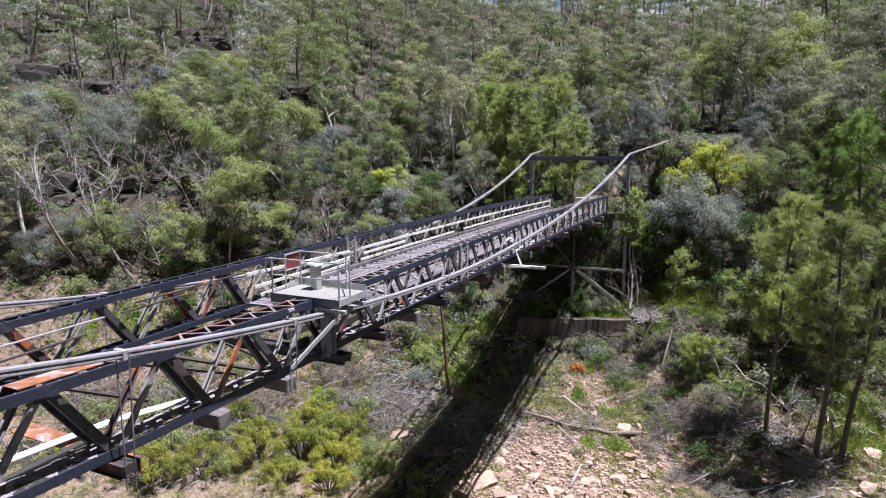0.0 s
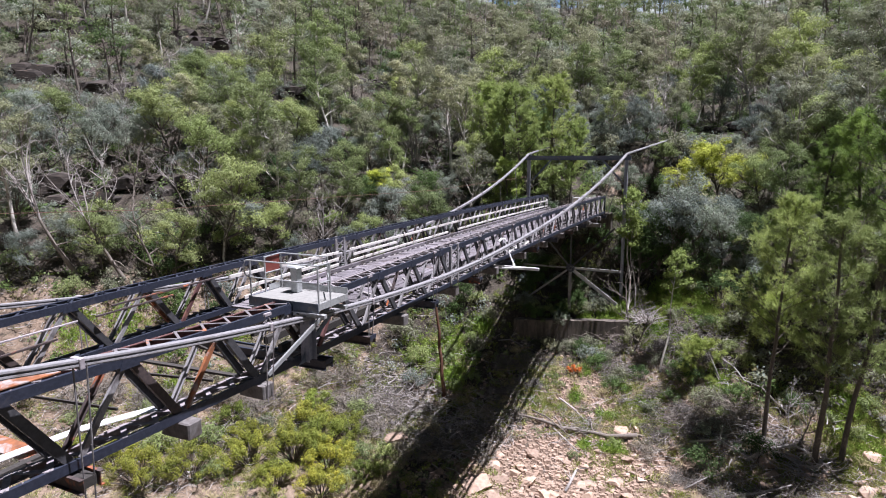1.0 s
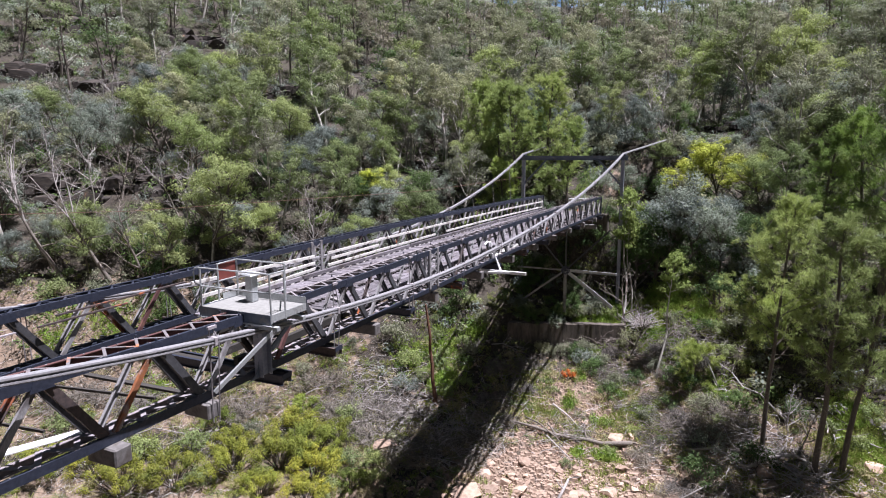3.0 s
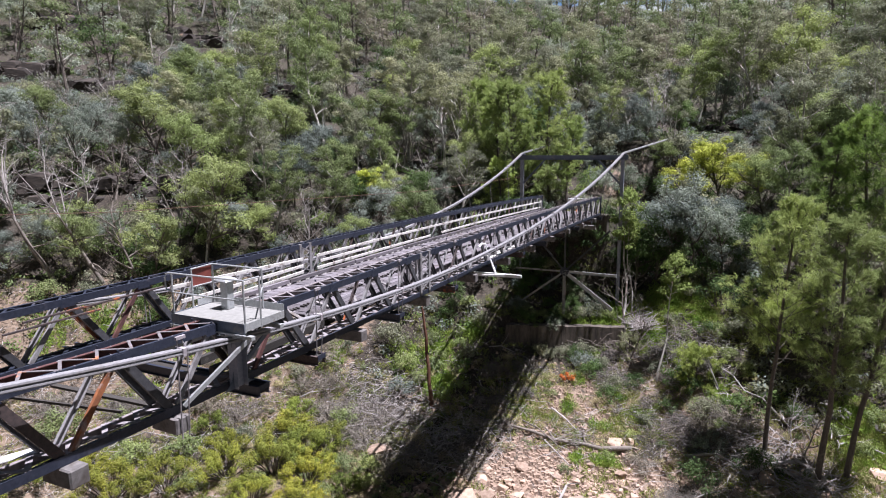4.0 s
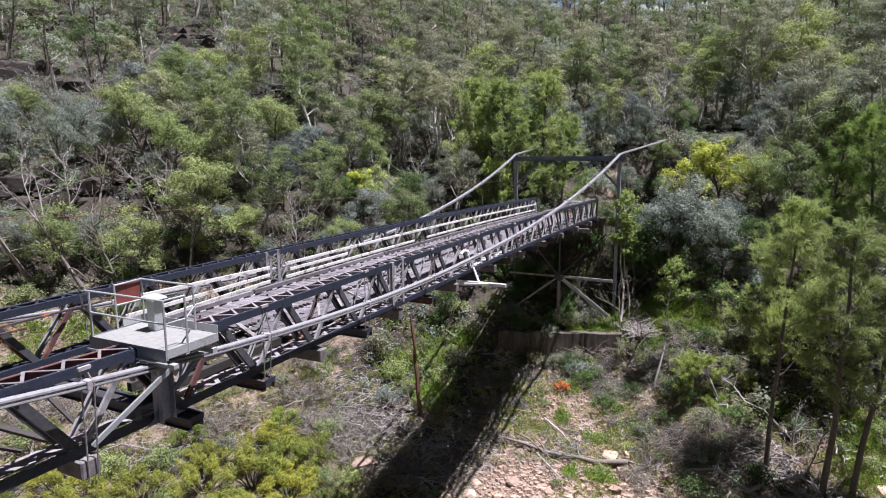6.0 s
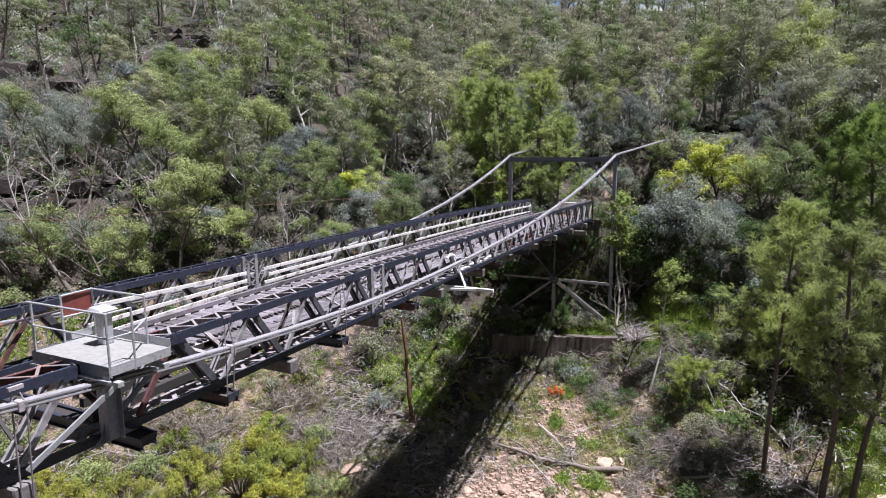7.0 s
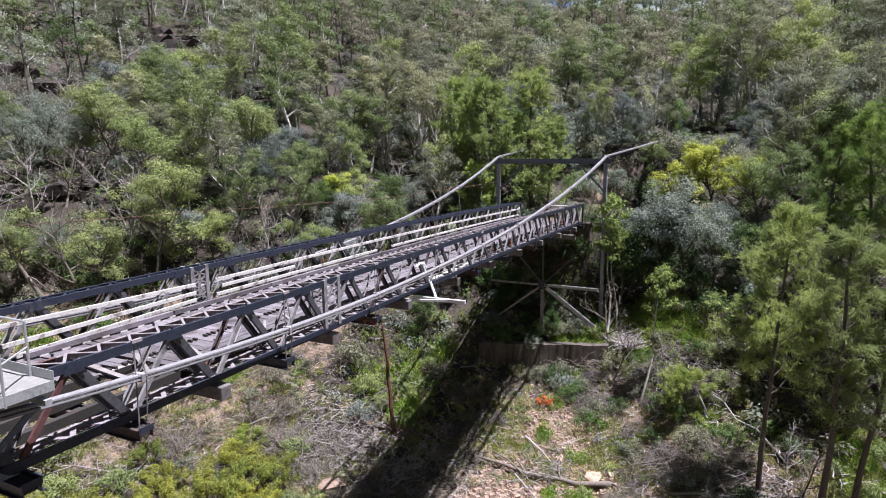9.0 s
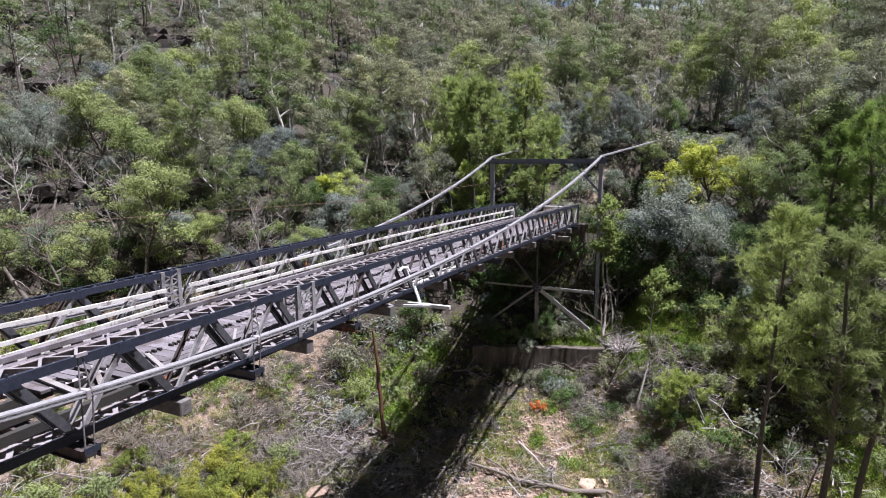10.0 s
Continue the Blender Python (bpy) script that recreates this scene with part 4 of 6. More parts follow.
def plume_mesh(name, at, way, size, needles, width, mat):
    """Plumes of fine needles that spread from a point along a direction and droop at their tips."""
    at, way, size = np.repeat(np.array(at), needles, 0), np.repeat(np.array(way), needles, 0), np.repeat(np.array(size), needles)
    n = len(at)
    d = way + nrg.normal(size=(n, 3)) * 0.52
    d /= np.linalg.norm(d, axis=1)[:, None]
    le = (size * (0.55 + 0.75 * nrg.random(n)))[:, None]
    base = at + nrg.normal(size=(n, 3)) * 0.07
    face = nrg.normal(size=(n, 3)) * 0.5
    face[:, 2] += 1.0
    b = np.cross(d, face)
    b /= np.linalg.norm(b, axis=1)[:, None] + 1e-6
    tip = base + d * le
    tip[:, 2] -= 0.22 * le[:, 0]
    mid = base + d * le * 0.45
    v = np.stack([base, mid + b * width * 0.5, tip, mid - b * width * 0.5], 1).reshape(-1, 3)
    k = np.arange(n)[:, None] * 4
    me = bpy.data.meshes.new(name)
    me.from_pydata(v.tolist(), [], (k + np.array([[0, 1, 2, 3]])).tolist())
    me.materials.append(mat)
    return me


def sheoak(name, label, height, r, spread, mat, branches, group, first=0.36, needles=20, width=0.032, size=0.48):
    """A she-oak: a straight trunk, slender rising branches with side twigs, and a plume of needles on each twig."""
    t = thing(name, label, "she-oak tree", group)
    sh = Shape()
    sh.smooth = True
    pts = limb(sh, Vector((0, 0, -0.5)), Vector((rng.uniform(-.04, .04), rng.uniform(-.04, .04), 1)), height + 0.5, r, 1.3, 9, 7, 0.09)
    at, way, big = [], [], []

    def plume(p, d, f=1.0):
        at.append(tuple(p))
        way.append(tuple((d.normalized() + Vector((0, 0, 0.25))).normalized()))
        big.append(size * f * rng.uniform(0.75, 1.25))

    for k in range(branches):
        f = first + (1 - first) * (k + rng.random()) / branches
        i = min(int(f * 9), 8)
        p = pts[i].lerp(pts[i + 1], f * 9 - i)
        g = k * 2.4 + rng.uniform(-0.6, 0.6)
        share = (f - first) / (1 - first)
        ln = spread * (0.75 + 1.1 * share - 1.65 * share * share) * rng.uniform(0.6, 1.35)
        q = limb(sh, p, Vector((math.cos(g), math.sin(g), rng.uniform(0.2, 0.6) + 0.5 * share)), ln, r * 0.26 * (1.15 - f), 0.4, 5, 4)
        plume(q[-1], q[-1] - q[-2], 1.1)
        for m in range(2, 5):
            for e in range(3):
                w = q[m].lerp(q[m + 1], rng.random())
                o = (q[m + 1] - q[m]).normalized() + Vector((rng.uniform(-1, 1), rng.uniform(-1, 1), rng.uniform(-.3, .8)))
                x = limb(sh, w, o, rng.uniform(0.3, 0.85) * (0.6 + 0.16 * ln), 0.014, 0.2, 2, 3)
                plume(x[-1], x[-1] - x[-2])
                if e == 0:
                    plume(x[1], x[1] - x[0], 0.8)
    for m in range(6):
        plume(pts[-1] - Vector((0, 0, 0.25 * m)), Vector((rng.uniform(-.7, .7), rng.uniform(-.7, .7), 1)))
    part("trunk", sh, BARK_DARK, t)
    part("crown", plume_mesh("crown", at, way, big, needles, width, mat), None, t)
    return t


def bush(name, label, category, height, spread, stems, clump, leaves, size, mat, group, bark=None, flat=0.8, slim=0.55, droop=0.1):
    t = thing(name, label, category, group)
    sh = Shape()
    sh.smooth = True
    tops = []
    for k in range(stems):
        g = k * 2.4 + rng.uniform(-0.4, 0.4)
        f = math.sqrt((k + 0.5) / stems)
        q = limb(sh, Vector((0.15 * math.cos(g), 0.15 * math.sin(g), -0.15)), Vector((math.cos(g) * f * spread, math.sin(g) * f * spread, height * (1.05 - 0.55 * f * f))), math.hypot(f * spread, height * (1.05 - 0.55 * f * f)) * rng.uniform(0.85, 1.1), 0.05, 0.3, 4, 4)
        tops += [q[-1], q[-2].lerp(q[-1], 0.3)]
    wood = part("trunk", sh, bark or BARK_DARK, t)
    if bark is not None:
        tagged(wood, "bare brown stems", kind="stuff")
    part("foliage", leaf_mesh("foliage", tops, [clump * rng.uniform(0.7, 1.25) for _ in tops], leaves, size, size * slim, mat, droop, flat, 0.25), None, t)
    return t


def bare_tree(name, label, height, r, limbs, spread, mat, group, lean=0.2):
    t = thing(name, label, "dead tree", group)
    sh, tops = skeleton(height, r, 0.25, limbs, spread, lean, 4, 0.35)
    for p in tops:
        for m in range(2):
            limb(sh, p, Vector((rng.uniform(-1, 1), rng.uniform(-1, 1), rng.uniform(-.2, 1))), rng.uniform(.4, 1.0), 0.018, 0.2, 2, 3)
    part("trunk", sh, mat, t)
    return t


WOOD = "trees of the gorge"
kinds = {
    "gum_a": broadleaf("gum_tree", "tall slender gum tree with an open olive-green crown", "gum tree", 12.0, 0.18, 0.42, 11, 3.7, 0.84, 140, 0.16, LEAF_OLIVE, BARK_PALE, WOOD, 0.3, 0.64, 4),
    "gum_b": broadleaf("gum_tree", "pale-trunked gum tree with bright green leaf clumps", "gum tree", 9.8, 0.16, 0.38, 11, 3.4, 0.86, 150, 0.16, LEAF_BRIGHT, BARK_PALE, WOOD, 0.3, 0.64, 4),
    "gum_c": broadleaf("gum_tree", "crooked pale-limbed gum tree with a thin airy crown", "gum tree", 11.0, 0.17, 0.40, 10, 4.2, 0.76, 108, 0.16, LEAF_OLIVE, BARK_PALE, WOOD, 0.3, 0.64, 5, 0.2),
    "gum_d": broadleaf("gum_tree", "spreading gum tree with dense green foliage", "gum tree", 7.5, 0.16, 0.28, 13, 3.6, 0.92, 160, 0.158, LEAF_BRIGHT, BARK_DARK, WOOD, 0.2, 0.64, 3),
    "gum_e": broadleaf("gum_tree", "thin gum sapling with a narrow olive crown", "gum tree", 9.0, 0.10, 0.36, 10, 2.2, 0.74, 126, 0.158, LEAF_OLIVE, BARK_PALE, WOOD, 0.3, 0.64, 3),
    "gum_f": broadleaf("gum_tree", "half-bare gum tree with sparse brownish foliage", "gum tree", 9.5, 0.15, 0.30, 12, 3.4, 0.64, 84, 0.16, LEAF_BROWN, BARK_PALE, WOOD, 0.2, 0.52, 5, 0.15),
    "grey_a": broadleaf("wattle_tree", "grey-green wattle with a rounded dense crown", "wattle", 5.5, 0.13, 0.20, 12, 2.9, 0.82, 130, 0.15, LEAF_GREY, BARK_DARK, WOOD, 0.2, 0.8),
    "grey_b": broadleaf("wattle_tree", "silvery grey-green wattle with fine foliage", "wattle", 7.0, 0.13, 0.24, 11, 3.0, 0.8, 125, 0.15, LEAF_GREY, BARK_DARK, WOOD, 0.3, 0.8),
    "dark_a": broadleaf("evergreen_tree", "dark green rounded evergreen tree", "tree", 6.2, 0.14, 0.18, 12, 2.7, 0.84, 110, 0.18, LEAF_DARK, BARK_DARK, WOOD, 0.2, 0.85),
    "shrub_a": bush("shrub", "olive-green shrub on the slope", "shrub", 2.9, 2.1, 13, 0.80, 44, 0.24, LEAF_OLIVE, "shrubs of the gorge"),
    "shrub_b": bush("shrub", "grey-green shrub on the slope", "shrub", 2.5, 2.0, 13, 0.78, 44, 0.22, LEAF_GREY, "shrubs of the gorge"),
    "shrub_c": bush("shrub", "dark green shrub on the slope", "shrub", 2.7, 2.0, 12, 0.80, 44, 0.23, LEAF_DARK, "shrubs of the gorge"),
    "shrub_d": bush("shrub", "bright green shrub on the slope", "shrub", 2.3, 1.9, 12, 0.73, 44, 0.22, LEAF_BRIGHT, "shrubs of the gorge"),
    "scrub": bush("scrub_bush", "yellow-green scrub bush on the gorge floor", "bush", 2.0, 1.9, 34, 0.34, 105, 0.095, LEAF_SCRUB, "scrub bushes on the gorge floor"),
    "dry": bush("dry_brush", "dry leafless grey-brown brush", "brush", 0.55, 1.7, 16, 0.62, 40, 0.95, LEAF_DRY, "dry brush on the gorge floor", LOGBROWN, 0.42, 0.028, -0.02),
    "dead_a": bare_tree("dead_tree", "bleached dead tree with bare branching limbs", 8.5, 0.11, 9, 3.4, DEADWOOD, "dead trees on the slope"),
    "dead_b": bare_tree("dead_tree", "leaning dead tree with bare brown limbs", 7.0, 0.13, 8, 3.2, LOGBROWN, "dead trees on the slope", 0.45),
    "sheoak_a": sheoak("sheoak_tree", "tall she-oak with feathery drooping green needles", 17.0, 0.24, 2.8, LEAF_SHEDARK, 46, WOOD, 0.42, 24),
    "sheoak_b": sheoak("sheoak_tree", "slender she-oak with feathery drooping needles", 13.0, 0.13, 2.2, LEAF_SHEOAK, 34, WOOD, 0.50, 26),
    "sheoak_e": sheoak("sheoak_tree", "tall bare-trunked she-oak with a broad feathery crown", 17.0, 0.17, 3.4, LEAF_SHEOAK, 52, WOOD, 0.40, 25),
    "sheoak_f": sheoak("sheoak_tree", "bare-trunked she-oak with a thin high feathery crown", 17.0, 0.21, 2.6, LEAF_SHEOAK, 42, WOOD, 0.38, 25),
    "sheoak_d": sheoak("sheoak_tree", "low bushy young she-oak with yellow-green needles", 4.0, 0.07, 2.6, LEAF_SHEYOUNG, 30, WOOD, 0.08, 40, 0.03, 0.42),
    "sheoak_c": sheoak("sheoak_tree", "dense bright green she-oak beside the portal", 11.5, 0.20, 3.4, LEAF_SHEGREEN, 50, WOOD, 0.12, 14, 0.07),
    "yellow": broadleaf("flowering_tree", "bright yellow-green tree with dense foliage", "tree", 5.5, 0.16, 0.22, 13, 2.7, 0.62, 150, 0.15, LEAF_YELLOW, BARK_DARK, WOOD, 0.2, 0.8),
    "sapling": broadleaf("sapling", "thin sapling with sparse bright green leaves", "tree", 11.0, 0.09, 0.66, 8, 1.6, 0.55, 60, 0.18, LEAF_YELLOWISH, BARK_PALE, WOOD, 0.3),
}
first_use = dict.fromkeys(kinds, True)


def plant(kind, x, y, scale=1.0, turn=None, sink=0.1, z=None):
    zz = (float(ground_z(x, y)) if z is None else z) - sink
    sway = 1.0 if kind.startswith("sheoak") else 3.0
    m = pose(x, y, zz, rng.uniform(-sway, sway), rng.uniform(-sway, sway), rng.uniform(0, 360) if turn is None else turn) @ Matrix.Scale(scale, 4)
    ob = kinds[kind]
    if first_use[kind]:
        first_use[kind] = False
        ob.matrix_basis = m
        return ob
    # the prototype's own scale is part of its pose, so take it out again
    s = ob.scale[0]
    return copy_thing(ob, m @ Matrix.Scale(1 / s, 4))


# trees that stand out, each at its place
for kind, x, y, sc in (
        ("sheoak_f", 17.3, 29.4, 1.0), ("sheoak_f", 18.8, 29.7, 0.92), ("sheoak_e", 14.4, 31.2, 1.0), ("sheoak_a", 21.8, 38.8, 1.3), ("sheoak_b", 14.6, 40.8, 0.7),
        ("sheoak_d", 9.7, 36.6, 0.75), ("sheoak_a", 18.2, 42.0, 0.8), ("sheoak_d", 15.8, 38.6, 1.0), ("sheoak_a", 20.8, 41.5, 0.9),
        ("sheoak_c", -9.6, 50.0, 1.28), ("sheoak_c", -6.9, 53.5, 1.25), ("sheoak_c", -12.5, 51.0, 1.1), ("sheoak_c", -14.6, 53.5, 1.1), ("sheoak_c", -4.6, 51.5, 0.8), ("sheoak_c", -10.6, 47.6, 0.7),
        ("yellow", 7.9, 57.0, 1.3), ("yellow", 10.6, 57.4, 1.25), ("yellow", 12.6, 55.6, 0.95), ("yellow", -24.6, 44.0, 0.8), ("dead_a", -31.0, 51.5, 0.95), ("yellow", -16.6, 38.2, 0.3),
        ("grey_a", 6.2, 47.9, 1.5), ("grey_b", 8.8, 47.4, 1.25), ("grey_a", 4.4, 51.0, 1.05), ("grey_b", 11.0, 46.6, 0.9), ("gum_d", 14.6, 52.5, 0.9), ("grey_a", 10.2, 50.2, 1.0),
        ("gum_b", 16.2, 50.0, 0.85), ("gum_b", 19.0, 47.0, 1.0), ("gum_d", 22.5, 44.0, 1.0), ("gum_b", 20.6, 41.0, 0.9), ("dark_a", 9.6, 49.4, 0.8), ("dark_a", 13.4, 46.6, 0.9), ("gum_d", 25.5, 40.0, 1.1), ("gum_b", 29, 43, 1.2), ("gum_b", 27, 50, 1.2), ("gum_d", 22, 54, 1.2), ("shrub_d", 14.8, 39.8, 0.6),
        ("grey_b", -14.0, 50.0, 0.8), ("gum_d", 16.5, 44.0, 0.85), ("gum_a", 18.5, 40.5, 0.75),
        ("sapling", 3.2, 42.3, 1.45), ("sapling", 6.7, 37.6, 1.12), ("sapling", 3.9, 44.0, 1.0), ("dead_b", 16.3, 30.6, 0.6), ("dead_a", 16.0, 32.0, 0.45), ("dead_b", 3.6, 42.2, 0.95), ("dead_b", 4.0, 40.2, 0.7),
        ("gum_d", -34.2, 29.0, 1.3), ("dead_a", -25.0, 34.0, 1.1), ("dead_b", -27.5, 31.0, 0.9), ("dead_b", -37.0, 24.0, 1.2), ("dead_a", -21.0, 33.0, 0.9), ("dead_a", -62.0, 40.0, 1.1),
        ("grey_b", -18.0, 37.5, 0.9), ("grey_a", -22.5, 36.0, 0.95), ("gum_d", -17.0, 41.5, 0.85), ("dark_a", -33.0, 22.0, 0.7), ("dark_a", -30.0, 24.0, 0.6)):
    plant(kind, x, y, sc)

# scrub on the gorge floor
for x, y, sc in ((-16.1, 20.6, 1.25), (-17.6, 18.6, 1.3), (-14.6, 18.8, 1.1), (-18.6, 21.6, 1.15), (-20.2, 16.6, 1.1), (-23.2, 13.9, 1.2), (-25.5, 11.6, 1.2), (-21.9, 18.2, 0.9), (-15.2, 22.6, 0.9), (-13.6, 16.4, 1.0),
                 (-28.6, 12.0, 1.0), (-19.4, 24.0, 0.8), (-11.5, 18.8, 0.7), (-31.5, 10.0, 1.1), (-24.5, 19.5, 0.8), (-17.0, 15.6, 0.9)):
    plant("scrub", x, y, sc)
for x, y, sc in ((-12.6, 20.4, .6), (-15.6, 24.6, .7), (-19.0, 19.4, .6), (-21.6, 14.6, .6), (-24.4, 16.8, .7), (-27.0, 14.4, .7), (-12.6, 17.6, .5), (-17.9, 16.9, .5), (-10.4, 19.9, .45), (-29.5, 16.0, .8), (-33.0, 13.0, .9)):
    plant("shrub_d", x, y, sc)
for x, y, sc in ((-4.6, 24.6, .8), (-5.4, 27.2, .9), (-4.4, 29.6, .8), (-5.6, 31.4, .9), (-3.9, 33.2, .8), (-6.2, 34.4, .9), (-4.4, 36.0, .8), (-2.9, 36.9, .6), (-6.6, 29.0, .8), (-13.5, 24.2, 1.2), (-15.3, 26.2, 1.3), (-12.0, 26.8, 1.2), (-17.5, 25.6, 1.2), (-19.8, 27.0, 1.3), (-23.5, 22.0, 1.3), (-8.2, 24.6, 1.1), (-6.5, 26.0, 1.0), (-9.5, 22.4, 1.0), (-27.0, 20.5, 1.3), (-31.0, 17.5, 1.3),
                 (-35.0, 15.0, 1.4), (-39.0, 13.0, 1.4), (11.0, 33.2, 0.9), (10.0, 32.0, 0.8), (12.2, 32.4, 0.9), (13.0, 33.4, 0.9), (8.6, 33.5, 0.6), (6.9, 29.8, 0.8), (9.4, 27.2, 0.8), (12.4, 25.6, 0.8), (-21.5, 29.5, 1.2), (-26.0, 26.0, 1.2), (2.6, 37.9, 0.9), (14.5, 26.2, 0.7), (16.4, 26.6, 0.8)):
    plant("dry", x, y, sc)
for kind, x, y, sc in (("shrub_c", 1.2, 37.2, 0.55), ("shrub_a", 3.4, 36.6, 0.5), ("shrub_c", 3.2, 35.4, 0.5), ("shrub_b", 0.6, 38.6, 0.6), ("shrub_d", -13.5, 31.2, 0.7), ("shrub_a", -15.5, 32.5, 0.8), ("shrub_d", -11.2, 21.2, 0.5),
                       ("shrub_c", 8.2, 37.0, 0.6), ("shrub_a", 10.5, 34.0, 0.6), ("shrub_c", 10.4, 28.2, 0.7), ("shrub_a", 6.6, 33.6, 0.45), ("shrub_d", 4.3, 29.6, 0.35), ("shrub_d", 1.6, 27.2, 0.28), ("shrub_b", -12.6, 28.8, 0.6), ("shrub_c", 9.9, 46.2, 0.8),
                       ("shrub_a", 13.0, 40.0, 0.7), ("shrub_c", 13.8, 29.8, 0.7), ("shrub_b", 11.0, 31.2, 0.6), ("shrub_c", -0.4, 39.2, 0.5), ("shrub_d", -8.2, 31.6, 0.35), ("shrub_d", -10.0, 35.0, 0.45), ("shrub_a", -9.0, 37.4, 0.5), ("shrub_d", -11.2, 33.4, 0.4), ("shrub_c", -8.8, 33.6, 0.35), ("shrub_d", -10.6, 38.6, 0.55), ("shrub_c", -12.2, 36.4, 0.5), ("shrub_d", -9.4, 30.2, 0.35), ("shrub_d", -12.0, 30.6, 0.4)):
    plant(kind, x, y, sc)
for _ in range(34):
    x, y = rng.uniform(2.5, 17), rng.uniform(31, 48)
    s = float(bank(x, y))
    if 31 < s < 46 and not (s > 36.5 and x < 11 and s < 42):
        plant(rng.choice(("shrub_a", "shrub_d", "shrub_c", "dry", "shrub_d", "dry")), x, y, rng.uniform(0.22, 0.45))
for kind, x, y, sc in (("dry", 7.0, 40.2, 0.7), ("dry", 9.2, 39.2, 0.8), ("dry", 10.8, 38.0, 0.7), ("dry", 5.8, 39.4, 0.6), ("dry", 8.0, 37.6, 0.7), ("shrub_c", 10.4, 40.6, 0.5), ("shrub_d", 8.6, 41.2, 0.35), ("shrub_a", 6.6, 38.4, 0.4), ("shrub_c", 9.4, 36.2, 0.5), ("shrub_d", 11.6, 40.4, 0.5), ("shrub_c", 5.2, 37.2, 0.45),
                       ("shrub_a", 7.4, 42.6, 0.4), ("dry", 6.4, 35.8, 0.6), ("dry", 4.4, 35.2, 0.5), ("shrub_d", 7.8, 31.6, 0.3), ("shrub_d", 5.4, 32.4, 0.3), ("dry", 11.2, 34.8, 0.8), ("shrub_c", 12.6, 34.4, 0.5), ("shrub_d", 18.6, 32.6, 0.35), ("shrub_d", 20.0, 31.4, 0.4), ("shrub_d", 20.8, 33.2, 0.45), ("shrub_c", 16.4, 33.6, 0.5)):
    plant(kind, x, y, sc)
for _ in range(60):
    x, y = rng.uniform(-34, -9), rng.uniform(19, 36)
    s = float(bank(x, y))
    if 26 < s < 38:
        plant(rng.choice(("shrub_d", "shrub_a", "dry", "dry", "dry", "dry", "dry")), x, y, rng.uniform(0.25, 0.5))
for _ in range(26):
    plant(rng.choice(("shrub_c", "shrub_c", "shrub_b", "dark_a")), rng.uniform(-8, -1.5), rng.uniform(39.5, 46), rng.uniform(0.3, 0.5))
for _ in range(24):
    x, y = rng.uniform(-11, 9), rng.uniform(60.5, 68)
    plant(rng.choice(("shrub_a", "shrub_b", "shrub_b", "shrub_c")), x, y, rng.uniform(0.6, 1.1))
for _ in range(22):
    x = rng.choice((rng.uniform(-10, -6.2), rng.uniform(1.2, 5)))
    plant(rng.choice(("shrub_a", "shrub_b", "shrub_c")), x, rng.uniform(47, 60), rng.uniform(0.4, 0.8))
for _ in range(30):
    plant(rng.choice(("shrub_c", "shrub_a", "shrub_c", "shrub_b")), rng.uniform(-9.5, 0.5), rng.uniform(43.6, 47.0), rng.uniform(0.35, 0.6))
# Dark growth by the portal; its dark_a trees also stand in for deep shade
for kind, x, y, sc in (("dark_a", 3.6, 46.6, 1.1), ("dark_a", 5.4, 48.0, 1.15), ("dark_a", 3.4, 49.4, 1.0), ("shrub_c", 2.6, 45.6, 0.5), ("dark_a", 7.0, 46.8, 0.85), ("shrub_a", 3.9, 45.4, 0.4), ("dark_a", -8.6, 46.5, 0.9), ("dark_a", -9.4, 44.4, 0.8), ("shrub_c", -7.6, 44.4, 0.9), ("dark_a", 2.2, 47.6, 0.7), ("shrub_c", 1.5, 46.3, 0.6), ("shrub_a", 1.4, 47.6, 0.6), ("shrub_c", 1.2, 49.0, 0.6), ("shrub_c", 0.6, 47.0, 0.45), ("shrub_a", 0.2, 50.0, 0.5), ("shrub_c", -1.0, 52.0, 0.5), ("shrub_b", -3.2, 54.0, 0.6)):
    plant(kind, x, y, sc)
for k in range(11):
    x = -3.4 + k * 0.72
    plant(rng.choice(("dry", "shrub_c", "shrub_a")), x, 39.0 + 0.36 * (x + 2.6) + rng.uniform(-.6, .2), rng.uniform(0.3, 0.5) if x < 0 else rng.uniform(0.42, 0.6))
for k in range(12):
    x = -6.2 + k * 0.75
    plant(rng.choice(("shrub_a", "shrub_d", "shrub_d")), x, 41.5 + 0.36 * (x + 2.6), rng.uniform(0.34, 0.55), sink=0.0)
for kind, x, y, sc in (("gum_b", -3.5, 66.0, 0.75), ("grey_b", 1.5, 65.5, 0.8), ("gum_f", -1.0, 69.0, 0.8), ("grey_a", -6.5, 64.5, 0.8), ("gum_d", 4.6, 64.0, 0.6), ("dark_a", 5.0, 70.5, 0.8)):
    plant(kind, x, y, sc)
orange = bush("withered_shrub", "small withered shrub with bright orange dead leaves", "shrub", 0.6, 0.6, 9, 0.24, 50, 0.12, LEAF_ORANGE, "")
orange.location = (-0.3, 36.3, float(ground_z(-0.3, 36.3)) + 0.12)

# the wood on the slope, thinning out with its distance
EYE_AT = Vector((10.8, -11.0))
AHEAD = math.atan2(-0.42, 0.90)


def in_view(x, y, margin):
    d = math.hypot(x - EYE_AT.x, y - EYE_AT.y)
    g = math.atan2(x - EYE_AT.x, y - EYE_AT.y) - AHEAD
    return d, abs(g) < radians(38 + margin)


